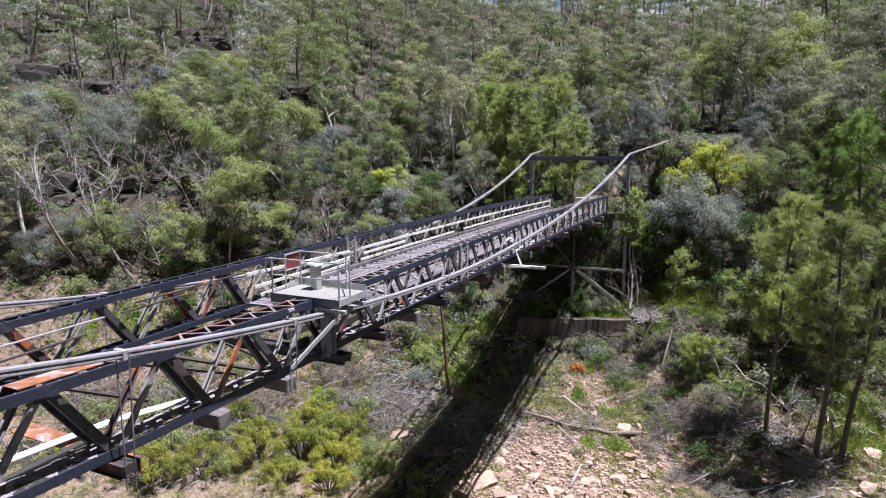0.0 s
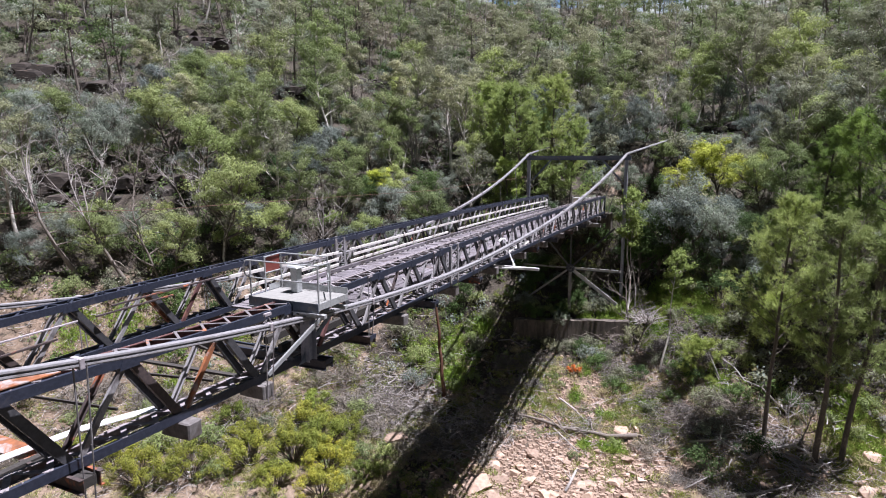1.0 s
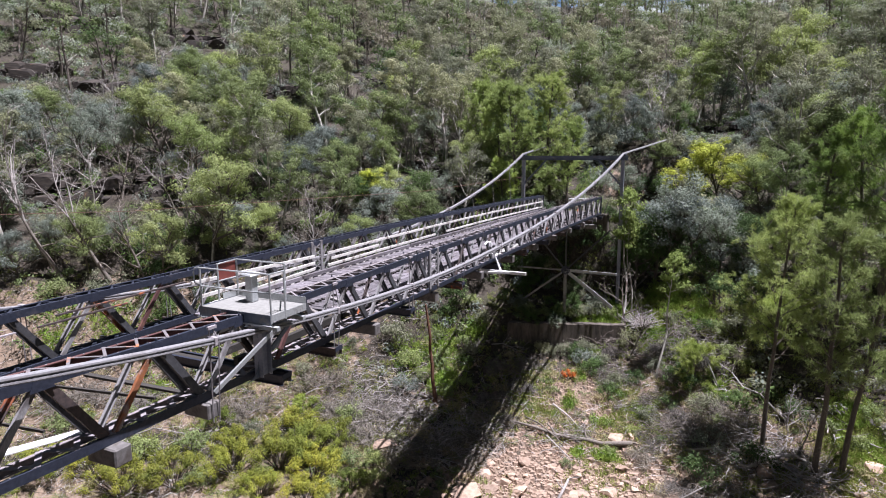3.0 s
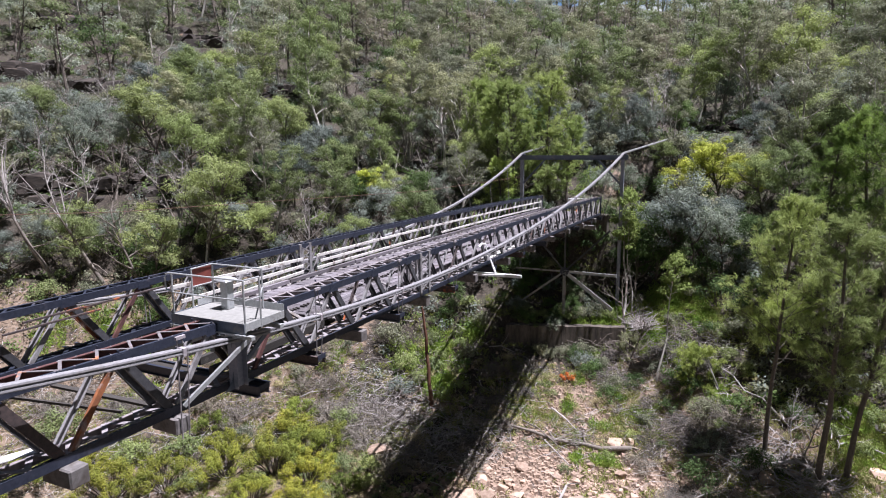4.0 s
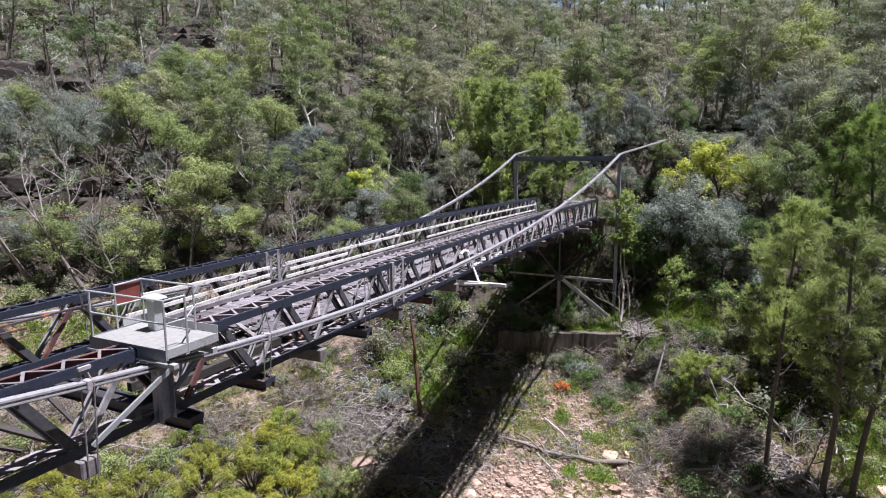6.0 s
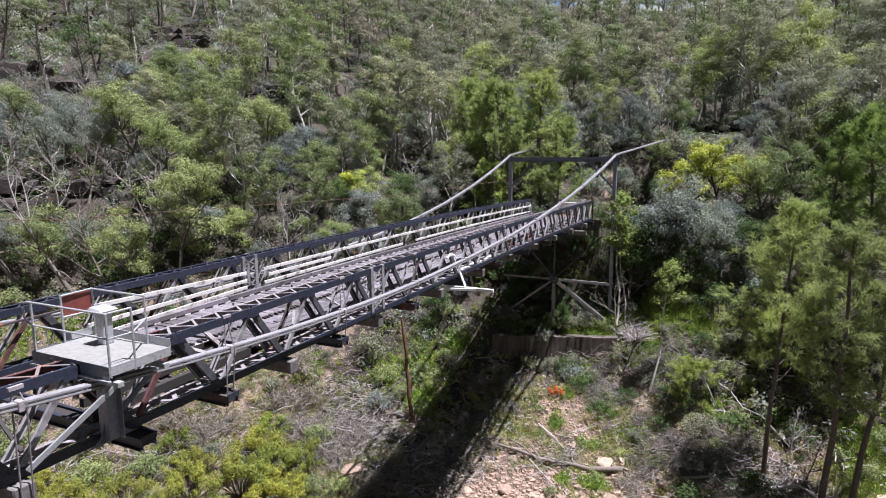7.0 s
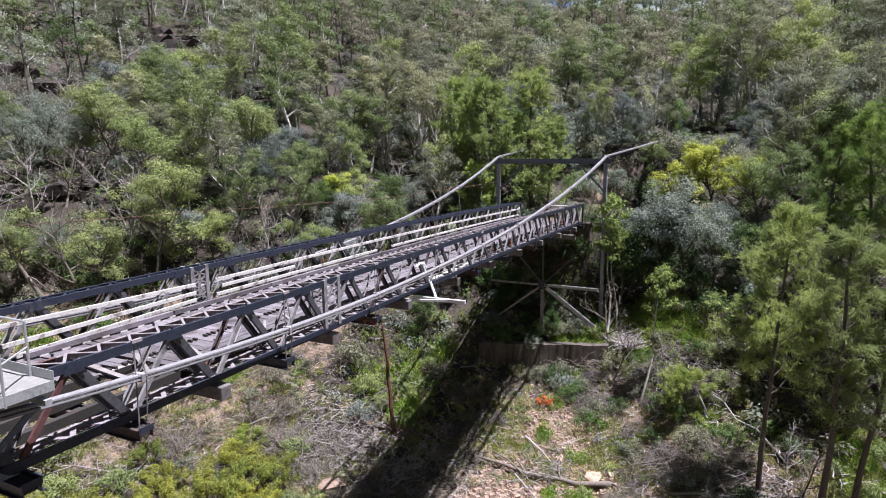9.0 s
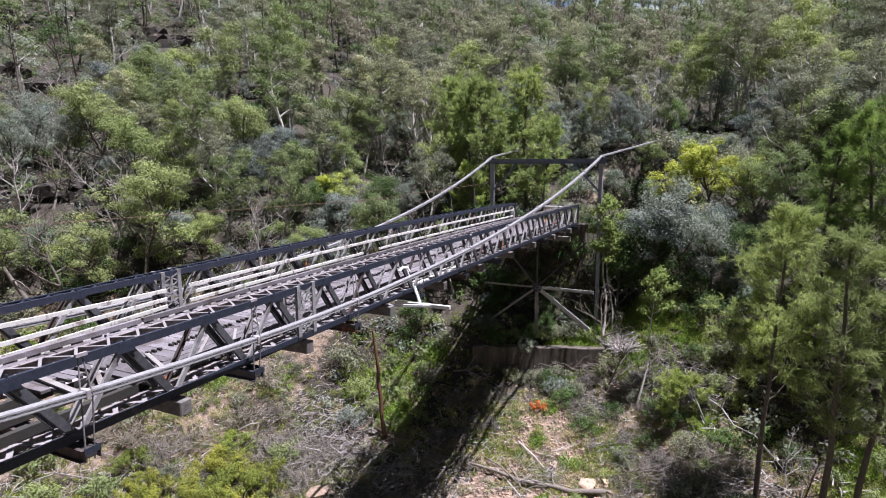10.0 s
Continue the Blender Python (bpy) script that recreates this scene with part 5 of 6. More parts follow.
placed = []
CLEARINGS = ((-112.1, 67.5, 4.6), (-89.9, 80.1, 4.6), (-94.0, 47.8, 4.4), (-76.5, 50.6, 3.6), (-56.3, 68.2, 3.2), (-46.6, 32.4, 2.8), (-53.0, 27.0, 3.2), (8.8, 80.2, 2.8), (-49.2, 82.9, 2.6), (-25.3, 57.2, 1.8))
HEIGHTS = {"gum_a": 12.5, "gum_b": 10.3, "gum_c": 11.5, "gum_d": 8.2, "gum_e": 9.4, "gum_f": 9.9, "grey_a": 6.0, "grey_b": 7.5, "dark_a": 6.8}


def before_ledge(x, y, high, wide):
    """Whether growth that high would stand over a rock ledge, seen across the gorge: the ledges lie in open places."""
    top = float(ground_z(x, y)) + high
    for a, c, w in CLEARINGS:
        ux, uy = EYE_AT.x - a, EYE_AT.y - c
        n = math.hypot(ux, uy)
        ux, uy = ux / n, uy / n
        f = (x - a) * ux + (y - c) * uy
        if not -1.5 < f < n or abs((x - a) * uy - (y - c) * ux) > w * 0.85 + wide:
            continue
        zc = float(ground_z(a, c)) + 0.25 * w
        if top > zc + (15.6 - zc) * f / n:
            return True
    return False


def free(x, y, gap):
    return all((x - a) ** 2 + (y - b) ** 2 > gap * gap for a, b in placed)


trees = [("gum_a", 0.85, 1.25), ("gum_b", 0.8, 1.25), ("gum_c", 0.8, 1.25), ("gum_d", 0.75, 1.25), ("gum_e", 0.8, 1.25), ("gum_f", 0.8, 1.2), ("grey_a", 0.8, 1.15), ("grey_b", 0.8, 1.1), ("dark_a", 0.7, 1.1)]
weights = (4, 7, 3.5, 5.5, 3.5, 1.3, 4, 4, 2)
count = 0
for _ in range(14000):
    x, y = rng.uniform(-105, 70), rng.uniform(8, 108)
    s = float(bank(x, y))
    d, seen = in_view(x, y, 4)
    if not seen or s < (42.5 if x < -16 else 38) or d > 104:
        continue
    if -9.5 < x < 5.5 and y < 62:
        continue
    if x > 3 and d < 66 and y < 56:
        continue
    if 2 < x < 15 and 50 < y < 66:
        continue
    if -60 < x < -37 and s < 56 and y < 36 and (x + y) % 1 < 0.6:  # open scrub below the ledges
        continue
    gap = 2.75 + max(0, d - 60) * 0.022
    if s < 44:
        gap += 1.0
    if not free(x, y, gap):
        continue
    k, a, b = rng.choices(trees, weights)[0]
    if -36 < x < -8 and s < 56:  # rounded grey-green growth behind the bridge
        k, a, b = rng.choice((("grey_a", 0.75, 1.05), ("grey_b", 0.65, 0.95), ("gum_d", 0.7, 1.0), ("gum_d", 0.8, 1.1), ("gum_b", 0.75, 0.95), ("gum_c", 0.8, 1.0), ("dark_a", 0.7, 0.9)))
    if -9 < x < 17 and y < 80:  # low grey scrub above the road
        k, a, b = rng.choice((("grey_a", 0.6, 0.85), ("grey_b", 0.55, 0.8), ("gum_d", 0.5, 0.75), ("gum_e", 0.6, 0.8)))
    big = rng.uniform(a, b) * (0.74 if s < 46 else 0.98 + min(0.3, max(0, d - 58) * 0.008))
    if before_ledge(x, y, HEIGHTS[k] * big, 1.5):
        continue
    placed.append((x, y))
    plant(k, x, y, big)
    count += 1
    if count >= 520:
        break
bare = 0
for _ in range(1000):
    x, y = rng.uniform(-95, 50), rng.uniform(25, 95)
    s = float(bank(x, y))
    d, seen = in_view(x, y, 2)
    if seen and s > 46 and d < 100 and free(x, y, 1.2) and not (-10 < x < 15 and y < 66):
        plant(rng.choice(("dead_a", "dead_b")), x, y, rng.uniform(0.7, 1.15))
        bare += 1
    if bare >= 66:
        break
bushes = 0
for _ in range(9000):
    x, y = rng.uniform(-95, 60), rng.uniform(8, 95)
    s = float(bank(x, y))
    d, seen = in_view(x, y, 3)
    if not seen or s < 34 or d > 105 or (-8.5 < x < 3.5 and y < 60):
        continue
    if s < 40 and (x > -8 or x < -16):
        continue
    if not free(x, y, 1.35):
        continue
    if before_ledge(x, y, 2.2, 0.8):
        continue
    placed.append((x, y))
    plant(rng.choice(("shrub_a", "shrub_a", "shrub_b", "shrub_b", "shrub_c", "shrub_d", "dry")), x, y, rng.uniform(0.6, 1.15))
    bushes += 1
    if bushes >= 120:
        break


def far_wood():
    """The wood on the upper slope and the ridge: limbs and leaf clumps in one mesh each."""
    woods = {"pale": (Shape(), BARK_PALE), "dark": (Shape(), BARK_DARK)}
    groups = {"olive": ([], [], LEAF_OLIVE), "bright": ([], [], LEAF_BRIGHT), "grey": ([], [], LEAF_GREY), "brownish": ([], [], LEAF_BROWN), "dark": ([], [], LEAF_DARK)}
    spots = []
    for _ in range(14000):
        x, y = rng.uniform(-215, 130), rng.uniform(20, 215)
        s = float(bank(x, y))
        d, seen = in_view(x, y, 3)
        if not seen or d <= 101 or s < 55 or d > 215 or before_ledge(x, y, 9.0, 1.0):
            continue
        # two gaps in the crest, where the sky shows
        g = math.degrees(math.atan2(x - EYE_AT.x, y - EYE_AT.y) - AHEAD)
        if d > 128 and (abs(g + 5.1) < 0.9 or abs(g + 22.8) < 0.9):
            continue
        if any((x - a) ** 2 + (y - b) ** 2 < 21 for a, b in spots):
            continue
        spots.append((x, y))
        key = rng.choices(("olive", "bright", "grey", "brownish", "dark"), (4, 5.5, 2.5, 0.8, 1.0))[0]
        c, r, _m = groups[key]
        h = rng.uniform(7, 10) if key in ("grey", "dark") else rng.uniform(9.5, 16)
        sh = woods["pale" if rng.random() < 0.35 else "dark"][0]
        q = limb(sh, Vector((x, y, float(ground_z(x, y)) - 0.4)), Vector((rng.uniform(-.15, .15), rng.uniform(-.15, .15), 1)), h, 0.24, 1.0, 5, 5, 0.14)
        for k in range(8):
            f = 1.8 + 3.0 * (k + rng.random()) / 8
            m = min(int(f), 4)
            p = q[m].lerp(q[m + 1], f - m)
            g = k * 2.4 + rng.uniform(-.5, .5)
            w = limb(sh, p, Vector((math.cos(g), math.sin(g), rng.uniform(.4, 1.1))), rng.uniform(1.8, 3.6) * (1.3 - 0.12 * f), 0.08, 0.5, 3, 3)
            c.append(tuple(w[-1]))
            r.append(rng.uniform(1.1, 2.0))
        c.append(tuple(q[-1]))
        r.append(rng.uniform(1.1, 1.8))
        if len(spots) >= 690:
            break
    for _ in range(60):
        x, y = rng.uniform(-180, 110), rng.uniform(60, 190)
        s = float(bank(x, y))
        d, seen = in_view(x, y, 3)
        if not seen or d < 105 or s < 90:
            continue
        p = Vector((x, y, float(ground_z(x, y)) - 0.3))
        h = rng.uniform(10, 16)
        sh = woods["pale"][0]
        q = limb(sh, p, Vector((rng.uniform(-.15, .15), rng.uniform(-.15, .15), 1)), h, 0.26, 0.9, 5, 5)
        for k in range(8):
            m = rng.choice((2, 3, 4))
            w = limb(sh, q[m], Vector((rng.uniform(-1, 1), rng.uniform(-1, 1), rng.uniform(.4, 1.2))), rng.uniform(2, 4.5), 0.10, 0.5, 3, 3)
            limb(sh, w[2], Vector((rng.uniform(-1, 1), rng.uniform(-1, 1), rng.uniform(.2, 1.2))), rng.uniform(1, 2), 0.05, 0.5, 2, 3)
    for key, (sh, bark) in woods.items():
        tagged(part("far_trunks", sh, bark), key + " trunks and limbs of the far wood", "trees", kind="stuff")
    for key, (c, r, mat) in groups.items():
        tagged(part("far_foliage", leaf_mesh("far_foliage", c, r, 104, 0.36, 0.21, mat, 0.2, 0.7, 0.25, 0.6), None), key + " green foliage of the far wood on the ridge", "trees", kind="stuff")


far_wood()


def undergrowth():
    """Low growth that nobody could count, between the trees and on the gorge floor."""
    sets = {"olive": ([], [], LEAF_OLIVE), "grey": ([], [], LEAF_GREY), "brown": ([], [], LEAF_BROWN), "dark": ([], [], LEAF_DARK), "bright": ([], [], LEAF_BRIGHT)}
    n = 0
    for _ in range(80000):
        x, y = rng.uniform(-175, 95), rng.uniform(8, 185)
        s = float(bank(x, y))
        d, seen = in_view(x, y, 2)
        if not seen or s < 33 or (s < 42 and x < -16 and rng.random() < 0.8) or d > 195 or (s < 42 and -9 < x < 3) or (-7 < x < 2 and 43 < y < 62) or (2 < x < 13 and s < 42.5):
            continue
        if rng.random() > 62 / d + 0.32 or before_ledge(x, y, 0.3, -0.8):
            continue
        c, r, _m = sets[rng.choices(("olive", "grey", "brown", "dark", "bright"), (4, 3, 3, 2.5, 2) if x > -34 or s > 62 else (3, 1.5, 1.5, 7, 3))[0]]
        z = float(ground_z(x, y))
        for k in range(3):
            g = rng.uniform(0.4, 0.85)
            c.append((x + rng.uniform(-.6, .6), y + rng.uniform(-.6, .6), z + g * rng.uniform(.4, 1.3)))
            r.append(g)
        n += 1
        if n >= 8800:
            break
    for key, (c, r, mat) in sets.items():
        tagged(part("undergrowth", leaf_mesh("undergrowth", c, r, 21, 0.27, 0.16, mat, 0.0, 0.8, 0.25), None), key + " low undergrowth covering the wooded slope", "undergrowth", kind="stuff")
    floor = {"yellow-green": ([], [], LEAF_SCRUB), "green": ([], [], LEAF_BRIGHT), "straw-coloured": ([], [], LEAF_STRAW)}
    for _ in range(2600):
        x, y = rng.uniform(-50, 24), rng.uniform(2, 38)
        s = float(bank(x, y))
        d, seen = in_view(x, y, 6)
        if not seen or not (18 if x > -9 else 6) < s < 36 or (-4.5 < x < 7 and s < 26):
            continue
        c, r, _m = floor[rng.choices(tuple(floor), (2, 3, 3) if x > -9 or s > 22 else (1, 2, 7))[0]]
        z = float(ground_z(x, y))
        for k in range(3):
            g = rng.uniform(0.2, 0.42)
            c.append((x + rng.uniform(-.5, .5), y + rng.uniform(-.5, .5), z + g * 0.7))
            r.append(g)
    for key, (c, r, mat) in floor.items():
        tagged(part("ground_cover", leaf_mesh("ground_cover", c, r, 40, 0.16 if mat is not LEAF_STRAW else 0.5, 0.06 if mat is not LEAF_STRAW else 0.02, mat, -0.3, 0.7), None), key + " weeds covering the gorge floor", "weeds", kind="stuff")


undergrowth()


# ---------------------------------------------------------------- stones, logs and litter
def stone_mesh(name, seed, flat, mat, fine=2):
    """A broken block: a lump cut by flat faces."""
    r = random.Random(seed)
    bm = bmesh.new()
    bmesh.ops.create_icosphere(bm, subdivisions=fine, radius=0.62)
    planes = []
    for ax in (Vector((1, 0, 0)), Vector((0, 1, 0)), Vector((0, 0, 1))):
        for s in (-1, 1):
            planes.append(((ax * s + Vector((r.gauss(0, .22), r.gauss(0, .22), r.gauss(0, .22)))).normalized(), r.uniform(0.28, 0.42)))
    for _ in range(4):
        planes.append((Vector((r.gauss(0, 1), r.gauss(0, 1), r.gauss(0, 1))).normalized(), r.uniform(0.36, 0.48)))
    for _ in range(2):
        for v in bm.verts:
            for n, d in planes:
                k = v.co.dot(n) - d
                if k > 0:
                    v.co -= n * k
    for v in bm.verts:
        v.co += Vector((r.uniform(-1, 1), r.uniform(-1, 1), r.uniform(-1, 1))) * 0.012
        v.co.z *= flat
    me = bpy.data.meshes.new(name)
    bm.to_mesh(me)
    bm.free()
    me.materials.append(mat)
    return me


stones = [stone_mesh("river_stone", 20 + k, 0.5 + 0.1 * (k % 4), STONE) for k in range(7)]
made = 0
spots = []
for _ in range(4000):
    if rng.random() < 0.74:
        x = rng.gauss(1.0, 2.8)
        y = (rng.gauss(22.0, 2.0) + 0.41 * x) / 0.91
    else:
        x, y = rng.gauss(18.8, 2.3), rng.gauss(28.6, 1.5)
    s = float(bank(x, y))
    if s > (29.5 if x < 9 else 32.5) or x < -6:
        continue
    sz = min(1.2, 0.26 + rng.expovariate(3.8))
    if any((x - a) ** 2 + (y - b) ** 2 < ((sz + c) * 0.27) ** 2 for a, b, c in spots):
        continue
    spots.append((x, y, sz))
    ob = new("river_stone", stones[made % 7])
    ob.matrix_basis = pose(x, y, float(ground_z(x, y)) + 0.07 * sz, rng.uniform(-15, 15), rng.uniform(-15, 15), rng.uniform(0, 360)) @ Matrix.Diagonal((sz * rng.uniform(.8, 1.3), sz, sz * rng.uniform(.7, 1.1), 1))
    tagged(ob, "pale broken sandstone lying on the river bed", "stone", "stones of the river bed")
    made += 1
    if made >= 296:
        break
for x, y, sz in ((-3.9, 21.5, 1.9), (-2.2, 20.8, 1.2), (4.9, 25.7, 0.95), (0.7, 22.5, 1.0), (4.5, 31.4, 1.2), (1.9, 32.2, 0.8), (-11.4, 23.4, 1.8), (2.8, 24.6, 0.9)):
    ob = new("boulder", stones[int(sz * 10) % 7])
    ob.matrix_basis = pose(x, y, float(ground_z(x, y)) + 0.1 * sz, rng.uniform(-10, 10), rng.uniform(-10, 10), rng.uniform(0, 360)) @ Matrix.Diagonal((sz * 1.3, sz, sz * .7, 1))
    tagged(ob, "large flat sandstone boulder on the river bed", "boulder", "boulders of the river bed")
peb = Shape()
for _ in range(4600):
    x = rng.gauss(1.5, 4.5)
    y = (rng.gauss(23.0, 3.4) + 0.41 * x) / 0.91
    if float(bank(x, y)) > 33:
        continue
    z, a = float(ground_z(x, y)), 0.06 + min(0.24, rng.expovariate(14))
    g = rng.uniform(0, 3)
    cx_, sx_ = math.cos(g) * a, math.sin(g) * a
    peb.block((x - cx_, y - sx_, z - .03), (x + sx_, y - cx_, z - .03), (x + cx_, y + sx_, z - .03), (x - sx_, y + cx_, z - .03),
              (x - cx_ * .7, y - sx_ * .7, z + a * .7), (x + sx_ * .6, y - cx_ * .6, z + a * .8), (x + cx_ * .7, y + sx_ * .7, z + a * .6), (x - sx_ * .7, y + cx_ * .7, z + a * .7))
for _ in range(1500):
    x, y = rng.gauss(1.5, 3.6), rng.gauss(32.5, 2.8)
    s = float(bank(x, y))
    if not 25 < s < 37:
        continue
    z, a = float(ground_z(x, y)), rng.uniform(0.06, 0.22)
    g = rng.uniform(0, 3)
    cx_, sx_ = math.cos(g) * a, math.sin(g) * a
    peb.block((x - cx_, y - sx_, z - .05), (x + sx_, y - cx_, z - .05), (x + cx_, y + sx_, z - .05), (x - sx_, y + cx_, z - .05),
              (x - cx_ * .7, y - sx_ * .7, z + a * .5), (x + sx_ * .6, y - cx_ * .6, z + a * .6), (x + cx_ * .7, y + sx_ * .7, z + a * .5), (x - sx_ * .7, y + cx_ * .7, z + a * .55))
tagged(part("gravel", peb, STONE), "loose pale sandstone rubble on the river bed", "rubble", kind="stuff")

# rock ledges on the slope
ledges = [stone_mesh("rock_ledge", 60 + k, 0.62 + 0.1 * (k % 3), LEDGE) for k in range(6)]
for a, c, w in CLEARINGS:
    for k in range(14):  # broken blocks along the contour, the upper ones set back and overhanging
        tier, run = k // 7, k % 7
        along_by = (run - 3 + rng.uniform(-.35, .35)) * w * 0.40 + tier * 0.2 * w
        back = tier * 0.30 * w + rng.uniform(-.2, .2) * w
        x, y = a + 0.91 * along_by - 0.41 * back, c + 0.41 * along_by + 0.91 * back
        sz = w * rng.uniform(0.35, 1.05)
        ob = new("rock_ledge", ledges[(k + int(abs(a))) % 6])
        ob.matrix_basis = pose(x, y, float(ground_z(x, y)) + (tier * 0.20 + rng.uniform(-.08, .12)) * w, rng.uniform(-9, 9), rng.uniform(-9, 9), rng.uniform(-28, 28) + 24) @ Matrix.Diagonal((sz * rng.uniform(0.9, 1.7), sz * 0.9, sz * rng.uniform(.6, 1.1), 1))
        tagged(ob, "weathered dark sandstone ledge, deepened as if shaded, jutting from the slope", "rock ledge", "rock ledges on the slope")


def log(name, label, pts, r0, r1, group="fallen logs", mat=None):
    sh = Shape()
    sh.smooth = True
    zz = [Vector((x, y, float(ground_z(x, y)) + up)) for x, y, up in pts]
    n = len(zz)
    sh.tube(zz, [r0 + (r1 - r0) * i / (n - 1) for i in range(n)], 8)
    for k in range(3):
        i = rng.randrange(1, n)
        limb(sh, zz[i], Vector((rng.uniform(-1, 1), rng.uniform(-1, 1), rng.uniform(.1, .9))), rng.uniform(.6, 1.4), r1 * 0.6, 0.1, 3, 5)
    tagged(part(name, sh, mat or DEADWOOD), label, "log", group)


log("fallen_log", "long grey-brown fallen log on the river bed", [(-3.8, 29.6, .35), (-2.6, 29.5, .5), (-1.4, 29.7, .4), (0.2, 29.7, .42), (1.2, 29.9, .35), (2.6, 30.2, .3), (3.6, 30.3, .3), (5.8, 30.8, .25)], .08, .19, mat=LOGBROWN)
log("fallen_log", "bleached branch lying against the long log", [(-0.4, 29.2, .5), (0.9, 28.3, .35), (1.9, 27.6, .25)], .07, .04)
log("fallen_log", "twisted grey branch lying over the log", [(-2.6, 30.6, .3), (-1.2, 30.1, .6), (0.4, 29.2, .5), (1.0, 28.9, .3)], .06, .04, mat=LOGBROWN)
log("fallen_log", "thin grey fallen branch on the bank", [(-.9, 33.0, .2), (.6, 32.0, .5), (1.9, 31.2, .2)], .08, .05)
log("fallen_log", "pale split log standing in the rubble", [(1.9, 23.6, .1), (2.1, 24.6, .25), (2.2, 25.6, .4)], .11, .09)
log("fallen_log", "bleached driftwood branch on the bank", [(9.5, 30.5, .3), (11.5, 30.0, .9), (13.6, 28.6, .8)], .10, .06)
log("fallen_log", "bleached driftwood branch on the bank", [(12.0, 25.8, .2), (14.0, 26.4, .4), (15.8, 26.6, .9)], .10, .05)
log("fallen_log", "long bleached branch leaning across the bank", [(11.4, 36.9, 1.2), (12.3, 36.4, 1.15), (13.1, 35.5, .75), (14.3, 34.9, .8), (15.3, 33.7, .45), (16.6, 33.0, .2)], .04, .085)
log("fallen_log", "bleached forked branch lying below the she-oaks", [(13.2, 29.2, .3), (14.6, 29.9, .8), (16.2, 30.3, .7), (17.0, 30.2, .4)], .12, .07)
log("fallen_log", "bleached branch lying below the she-oaks", [(12.4, 30.6, .5), (14.2, 30.2, .7), (16.6, 29.4, .3)], .07, .09)
log("fallen_log", "pale weathered branch in the scrub", [(-14.5, 27.0, .4), (-12.3, 27.4, .6), (-9.6, 27.2, .3)], .07, .05)
log("fallen_log", "pale weathered branch in the shade", [(-7.5, 36.0, .3), (-6.6, 36.6, .8), (-5.4, 36.8, .6)], .06, .04)
log("fallen_log", "leaning bare branch against the bank", [(11.5, 36.0, .2), (10.9, 36.2, 1.4), (10.4, 36.3, 2.6)], .06, .03)
for x0, y0, x1, y1 in ((-21, 24, -18, 27), (-24, 18, -21.5, 21), (-14, 25, -15, 22.5), (-6.0, 26.5, -7.8, 23.8), (9.5, 25.8, 12, 27.8), (15, 24.5, 17.5, 26), (-29, 15, -26, 17)):
    log("fallen_log", "grey dead branch lying in the brush", [(x0, y0, .3), ((x0 + x1) / 2, (y0 + y1) / 2, .8), (x1, y1, .5)], .06, .03)

sticks = Shape()
for cx_, cy_, rad, n in ((-7.5, 25.5, 2.6, 200), (0, 30, 4.5, 160), (9, 31, 4, 120), (17.5, 27, 1.8, 120), (-10, 33, 3, 100), (-13.5, 25.5, 3.0, 150), (20.5, 27.5, 2, 90), (-19, 26, 3.5, 150), (-26, 19, 4, 130), (12, 26.8, 2.6, 110), (15.5, 25.5, 2.2, 90), (7.3, 29.9, 1.3, 60), (4.8, 43.4, 1.0, 150), (15.1, 30.8, 1.7, 160), (17.3, 28.9, 1.5, 150), (12.8, 29.6, 1.8, 110), (13, 33, 2, 80), (3, 38.2, 2, 60), (1.5, 32.6, 1.4, 40), (-4.5, 27, 2.2, 160), (-4.5, 32, 2.2, 160), (-4, 36, 2, 100), (-35, 14, 4, 190), (-29, 12, 4, 260), (-24, 13, 3.5, 240), (-33, 19, 4, 200), (-22, 17, 3, 180), (-12.5, 27.5, 2.5, 260), (-16.5, 27.5, 2.5, 220), (-10.5, 24.0, 2.2, 200), (7.5, 40.5, 2.2, 260), (9.5, 38.6, 2.2, 260), (5.6, 40.0, 1.6, 160), (11.2, 39.5, 1.6, 140), (3.2, 37.0, 1.6, 120), (6.0, 34.5, 2.2, 160), (10.5, 32.0, 2.6, 200), (10, 33, 2.5, 70), (6, 36.5, 3, 70), (-16, 31, 3, 70)):
    for _ in range(n):
        x, y = rng.gauss(cx_, rad * .5), rng.gauss(cy_, rad * .5)
        p = Vector((x, y, float(ground_z(x, y)) + rng.uniform(0, .5)))
        q = p + Vector((rng.gauss(0, .6), rng.gauss(0, .6), rng.uniform(-.1, .55)))
        mid = p.lerp(q, .5) + Vector((rng.gauss(0, .08), rng.gauss(0, .08), rng.gauss(0, .05)))
        sticks.tube([p, mid, q], [.022, .018, .008], 3, False)
for cx_, cy_, rad, n in ((15.6, 30.6, 1.5, 40), (17.4, 28.9, 1.3, 44), (14.0, 32.2, 1.6, 26), (19.0, 32.0, 1.5, 14), (12.6, 29.9, 1.4, 16), (4.8, 43.3, 0.7, 26), (-7.5, 25.6, 1.8, 20), (-14, 26, 2.5, 20)):
    for _ in range(n):
        x, y = rng.gauss(cx_, rad * .5), rng.gauss(cy_, rad * .5)
        p = Vector((x, y, float(ground_z(x, y)) + rng.uniform(0.05, .7)))
        limb(sticks, p, Vector((rng.gauss(0, 1), rng.gauss(0, 1), rng.uniform(-.1, .5))), rng.uniform(0.9, 2.4), rng.uniform(.03, .06), 0.0, 4, 5, 0.3)
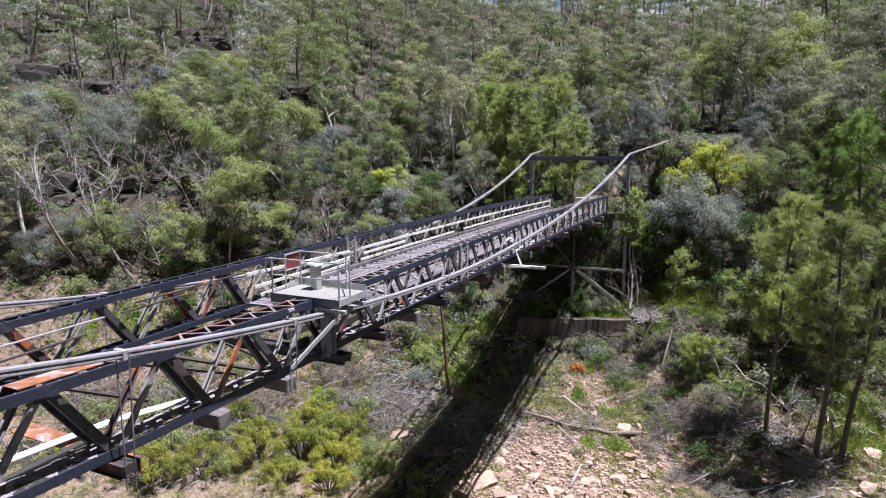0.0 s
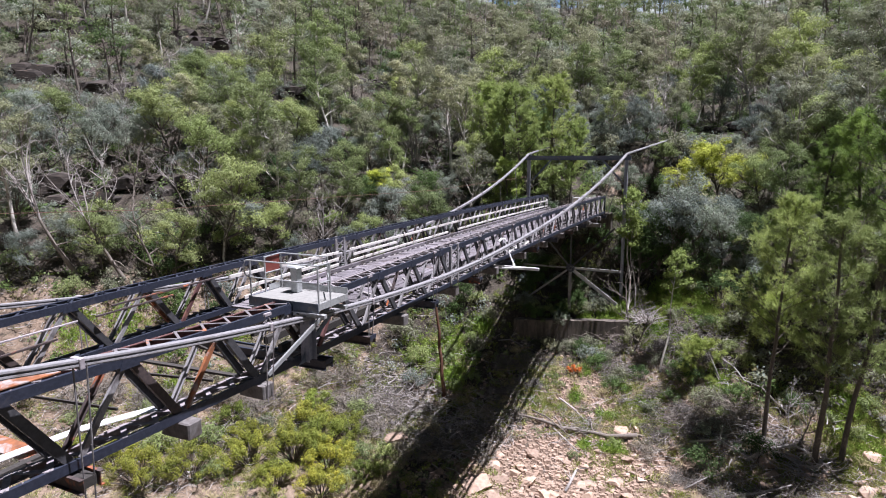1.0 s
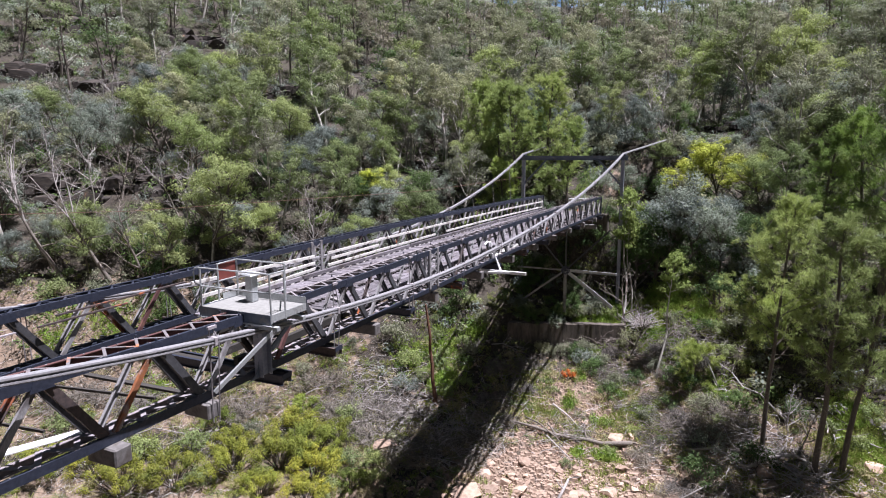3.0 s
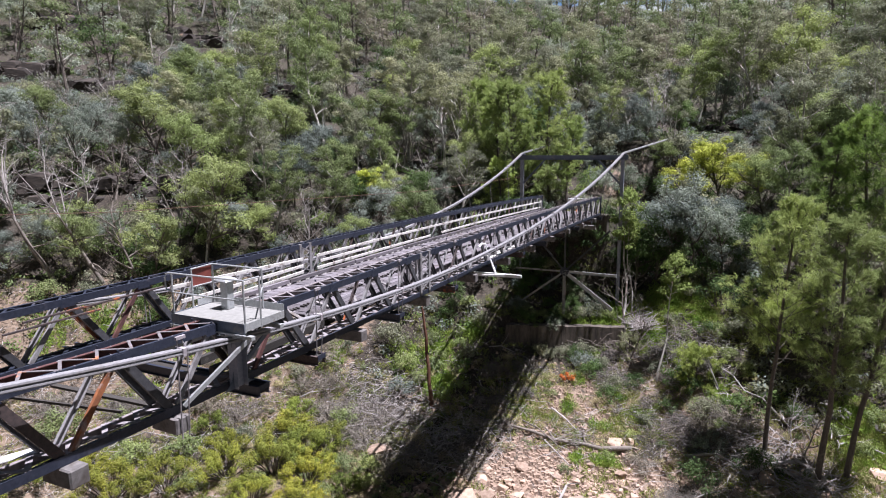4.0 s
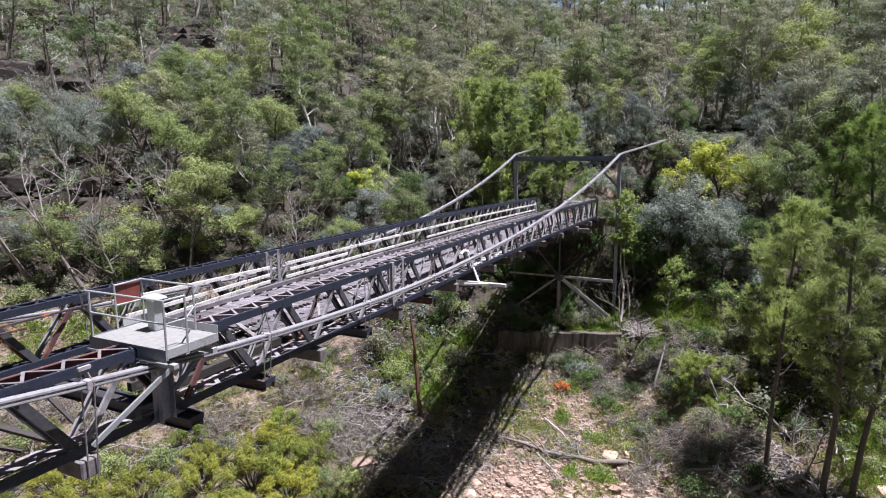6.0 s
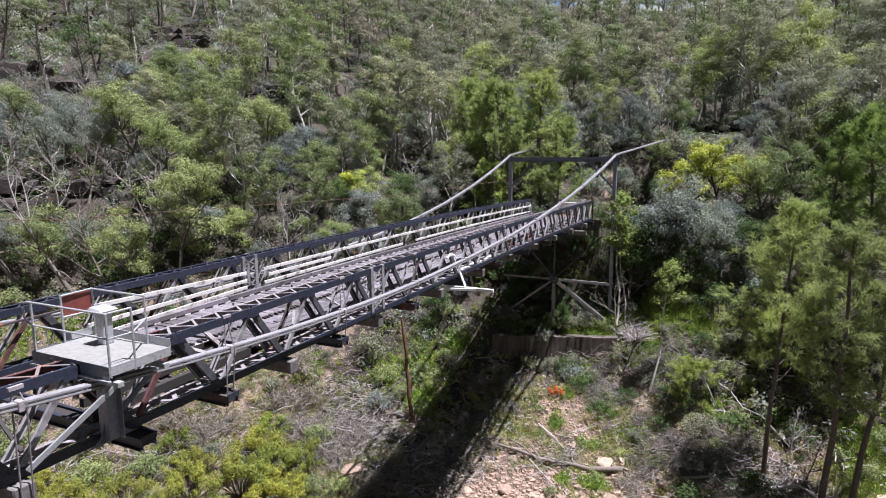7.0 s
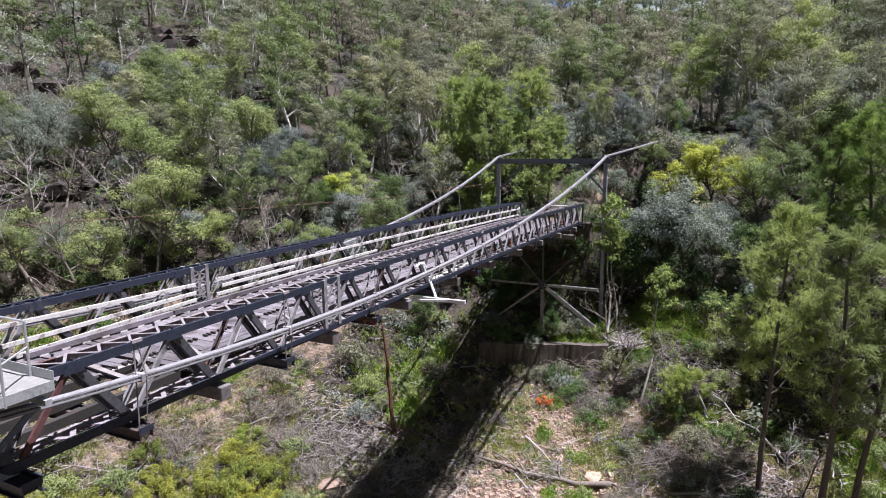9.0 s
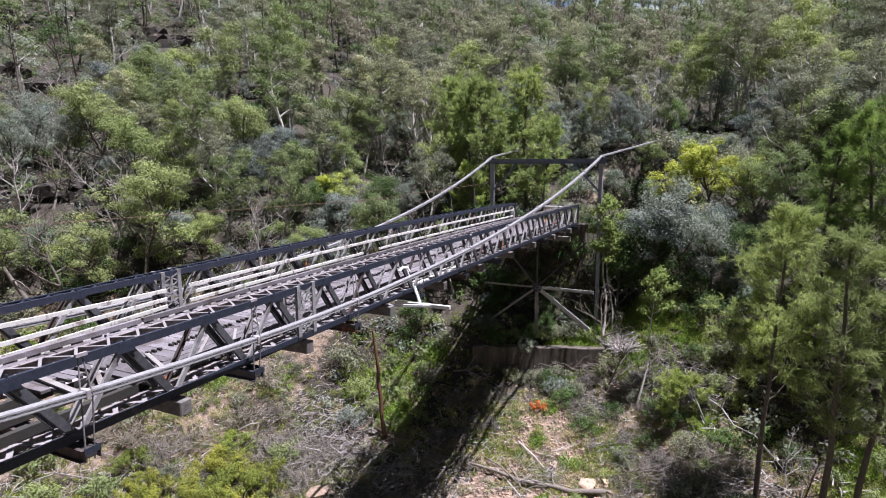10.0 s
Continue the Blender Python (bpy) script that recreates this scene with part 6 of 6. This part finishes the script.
for _ in range(4200):  # bleached twigs strewn over the dry slope behind the bridge
    x, y = rng.uniform(-48, -15), rng.uniform(8, 36)
    if not 26 < float(bank(x, y)) < 43:
        continue
    p = Vector((x, y, float(ground_z(x, y)) + rng.uniform(0.02, .45)))
    q = p + Vector((rng.gauss(0, .75), rng.gauss(0, .75), rng.uniform(-.1, .5)))
    mid = p.lerp(q, .5) + Vector((rng.gauss(0, .1), rng.gauss(0, .1), rng.gauss(0, .06)))
    sticks.tube([p, mid, q], [.026, .02, .01], 3, False)
tagged(part("dead_sticks", sticks, DEADWOOD), "litter of bleached dead sticks on the gorge floor", "sticks", kind="stuff")


pile = Shape()
for k in range(130):
    g = rng.uniform(0, 6.28)
    p = Vector((4.7 + rng.gauss(0, .35), 42.7 + rng.gauss(0, .35), float(ground_z(4.9, 42.9)) + rng.uniform(0.1, .5)))
    limb(pile, p, Vector((math.cos(g), math.sin(g), rng.uniform(.0, 1.1))), rng.uniform(0.9, 2.1), rng.uniform(.026, .055), -0.1, 4, 4, 0.25)
tagged(part("brush_pile", pile, DEADWOOD), "heap of pinkish grey dead branches below the sapling", "brush pile", kind="stuff")


def grass():
    c, n = [], 0
    for k in range(16000):
        x, y = (rng.uniform(-40, 26), rng.uniform(14, 48)) if k % 6 else (rng.gauss(1.5, 4), rng.gauss(32.5, 2.6))
        s = float(bank(x, y))
        if not 19 < s < 46:
            continue
        lush = math.sin(0.6 * x + 1.1 * math.sin(0.4 * y)) * math.sin(0.5 * y + 0.3) + rng.uniform(-0.7, 0.7)
        if lush < (0.55 if s < 27 else 0.1):
            continue
        c.append((x, y, float(ground_z(x, y)) + 0.14))
        if len(c) >= 5200:
            break
    for _ in range(2600):
        x, y = rng.uniform(-48, -9), rng.uniform(4, 26)
        if float(bank(x, y)) > 9 and math.sin(0.5 * x) * math.sin(0.7 * y + 0.2 * x) + rng.uniform(-.6, .6) > -0.1:
            c.append((x, y, float(ground_z(x, y)) + 0.14))
    for _ in range(2600):
        x, y = rng.uniform(3, 14), rng.uniform(37, 47)
        if 37.5 < float(bank(x, y)) < 42 and rng.random() < 0.5 + 0.5 * math.sin(1.3 * x) * math.sin(1.1 * y + 0.6 * x):
            c.append((x, y, float(ground_z(x, y)) + 0.14))
    for _ in range(1100):
        x, y = rng.gauss(20.3, 1.6), rng.gauss(31.0, 2.2)
        c.append((x, y, float(ground_z(x, y)) + 0.12))
    tagged(part("grass", leaf_mesh("grass", c, [0.26] * len(c), 14, 0.32, 0.04, GRASS, -1.4, 0.5), None), "tufts of green and straw-coloured grass", "grass", kind="stuff")


grass()


def twig_heap(label, spots, mat):
    """Heaps of long thin dead branches, lying over one another."""
    sh = Shape()
    for cx_, cy_, rad, n, high in spots:
        turn = rng.uniform(0, 6.28)
        for _ in range(n):
            x, y = rng.gauss(cx_, rad * .5), rng.gauss(cy_, rad * .5)
            p = Vector((x, y, float(ground_z(x, y)) + rng.uniform(0.03, high)))
            g = turn + rng.gauss(0, 0.9)
            limb(sh, p, Vector((math.cos(g), math.sin(g), rng.uniform(-.25, .4))), rng.uniform(0.8, 2.6), rng.uniform(.014, .036), -0.25, 4, 4, 0.28)
    return tagged(part("brush_heap", sh, mat), label, "brush heap", "heaps of dead brush", kind="stuff")


twig_heap("tangle of grey dead branches under the bridge", ((-7.6, 26.6, 2.4, 150, .7), (-5.6, 28.4, 2.0, 110, .6), (-6.4, 24.6, 2.0, 90, .5), (-9.6, 28.2, 1.8, 70, .5), (-12.2, 27.6, 2.2, 90, .5), (-14.2, 29.6, 2.2, 70, .5)), DEADWOOD)
twig_heap("grey-brown dead brush heaped on the bank", ((2.6, 31.2, 1.2, 40, .6), (7.0, 33.2, 1.4, 60, .7), (9.2, 32.6, 1.6, 60, .7), (5.2, 39.6, 1.6, 80, .5), (7.6, 41.6, 1.6, 60, .5), (3.0, 39.6, 1.4, 50, .4), (-1.6, 39.9, .9, 24, 1.0), (0.2, 40.5, .9, 34, 1.1), (1.6, 41.0, .9, 40, 1.1), (12.2, 33.2, 1.6, 60, .8)), LOGBROWN)
twig_heap("bleached driftwood twigs round the she-oak trunks", ((14.4, 31.0, 1.6, 60, .6), (17.0, 29.6, 1.4, 60, .6), (12.4, 36.2, 1.2, 24, .8), (1.4, 30.4, 1.6, 40, .5)), DEADWOOD)


def lush_tufts():
    """Long fresh grass on the sunny side of the shade and on the bank above the wall."""
    c = []
    for cx_, cy_, rad, n in ((-10.4, 31.4, 1.6, 160), (-11.4, 34.2, 1.8, 160), (-9.6, 36.6, 1.2, 90), (-14.0, 32.0, 1.6, 90), (2.1, 28.9, .5, 40), (4.1, 29.3, .7, 70), (3.2, 32.6, .7, 36), (0.2, 33.6, .6, 30), (5.8, 34.6, .8, 40), (0.4, 36.6, .6, 24), (-0.6, 41.7, .8, 60), (1.0, 42.3, .9, 70), (2.4, 42.7, .8, 60), (7.6, 44.6, 1.6, 150), (6.2, 46.0, 1.2, 90), (2.2, 43.8, 1.8, 220), (4.6, 44.4, 1.4, 150), (6.0, 42.0, 1.4, 110), (1.0, 40.2, .7, 40), (4.0, 36.4, .8, 40), (8.2, 39.6, 1.2, 60), (9.6, 43.0, 1.4, 90), (11.6, 36.0, 1.2, 50), (19.4, 33.4, 1.4, 110), (20.6, 30.4, 1.2, 90), (-24.0, 27.4, 1.6, 90), (-28.6, 24.6, 1.8, 110), (-32.6, 21.4, 1.8, 110), (-36.6, 19.6, 1.6, 90), (-20.4, 29.6, 1.5, 80), (-30.4, 18.6, 1.4, 70), (-39.6, 17.2, 1.8, 100)):
        for _ in range(n):
            x, y = rng.gauss(cx_, rad * .5), rng.gauss(cy_, rad * .5)
            c.append((x, y, float(ground_z(x, y)) + 0.2))
    tagged(part("long_grass", leaf_mesh("long_grass", c, [0.3] * len(c), 16, 0.46, 0.05, FRESH, -1.5, 0.6), None), "fresh green long grass in sunny patches", "grass", kind="stuff")


lush_tufts()

for kind, x, y, sc in (("shrub_d", -10.9, 32.6, 0.34), ("shrub_d", -12.4, 34.6, 0.4), ("shrub_c", 1.6, 38.2, 0.45), ("shrub_a", 1.9, 39.0, 0.45), ("shrub_d", 12.0, 38.4, 0.5), ("shrub_d", 7.2, 45.8, 0.4), ("shrub_a", 8.8, 44.6, 0.4), ("dry", 4.6, 37.4, 0.6), ("dry", 7.0, 31.6, 0.7), ("dry", 9.4, 33.8, 0.8)):
    plant(kind, x, y, sc)


def leaning_dead_tree(x, y, height, r, lean, forks, label):
    """A dead gum: a brown trunk leaning along the slope, breaking into long bleached boughs."""
    t = thing("dead_tree", label, "dead tree", "dead trees on the slope", at=(x, y, float(ground_z(x, y)) - .3))
    sh = Shape()
    sh.smooth = True
    lean = Vector(lean)
    pts = limb(sh, Vector((0, 0, 0)), lean + Vector((0, 0, 1)), height * .5, r, 0.15, 6, 7, 0.10)
    for k in range(forks):
        top = Shape()
        top.smooth = True
        d = (pts[-1] - pts[-2]).normalized() + lean * rng.uniform(-.2, .9) + Vector((rng.gauss(0, .3), rng.gauss(0, .3), rng.uniform(0, .35)))
        q = limb(top, pts[-1 - k % 2], d, height * rng.uniform(.4, .58), r * rng.uniform(.28, .42), 0.2, 6, 5, 0.2)
        for m in range(7):
            i = rng.randrange(1, 6)
            w = limb(top, q[i], (q[i + 1] - q[i]).normalized() + Vector((rng.gauss(0, .7), rng.gauss(0, .7), rng.uniform(-.3, .6))), height * rng.uniform(.12, .26), r * .14, 0.1, 4, 4, 0.28)
            for _ in range(3):
                limb(top, w[rng.randrange(1, 5)], Vector((rng.gauss(0, 1), rng.gauss(0, 1), rng.uniform(-.2, .9))), height * rng.uniform(.05, .1), r * .09, 0.1, 3, 3)
        part("bough", top, DEADWOOD, t, "bleached bare bough")
    for m in range(3):
        limb(sh, pts[2 + m], Vector((rng.gauss(0, 1), rng.gauss(0, 1), .4)), height * .18, r * .3, -0.2, 5, 4, 0.3)
    part("trunk", sh, LOGBROWN, t)


leaning_dead_tree(-43.0, 20.0, 15.5, 0.26, (-.42, -.20, 0), 5, "tall leaning dead gum with a brown trunk and bleached boughs")
leaning_dead_tree(-39.6, 22.2, 14.0, 0.22, (-.40, -.19, 0), 3, "leaning dead gum with long thin bleached boughs")
leaning_dead_tree(-40.5, 31.0, 8.0, 0.12, (-.35, -.10, 0), 3, "small dead tree with tangled bare boughs before the ledge")

# fresh growth on the slope below the ledges
for kind, x, y, sc in (("shrub_d", -43.6, 22.6, .8), ("shrub_d", -41.6, 23.6, .9), ("shrub_d", -39.8, 25.2, .8), ("shrub_c", -37.6, 26.0, 1.0), ("shrub_c", -36.4, 24.8, .7), ("shrub_d", -45.6, 20.2, .9), ("shrub_a", -47.0, 22.4, .9), ("shrub_d", -44.6, 25.0, .7), ("shrub_a", -41.4, 27.6, .8), ("shrub_d", -36.0, 27.2, .7), ("shrub_d", -42.0, 18.6, .8), ("shrub_a", -39.0, 20.6, .7), ("shrub_d", -34.4, 23.4, .6), ("shrub_b", -31.6, 26.2, .7), ("shrub_b", -28.4, 28.6, .8), ("shrub_d", -25.6, 30.0, .6), ("shrub_d", -48.6, 18.0, .8)):
    plant(kind, x, y, sc)
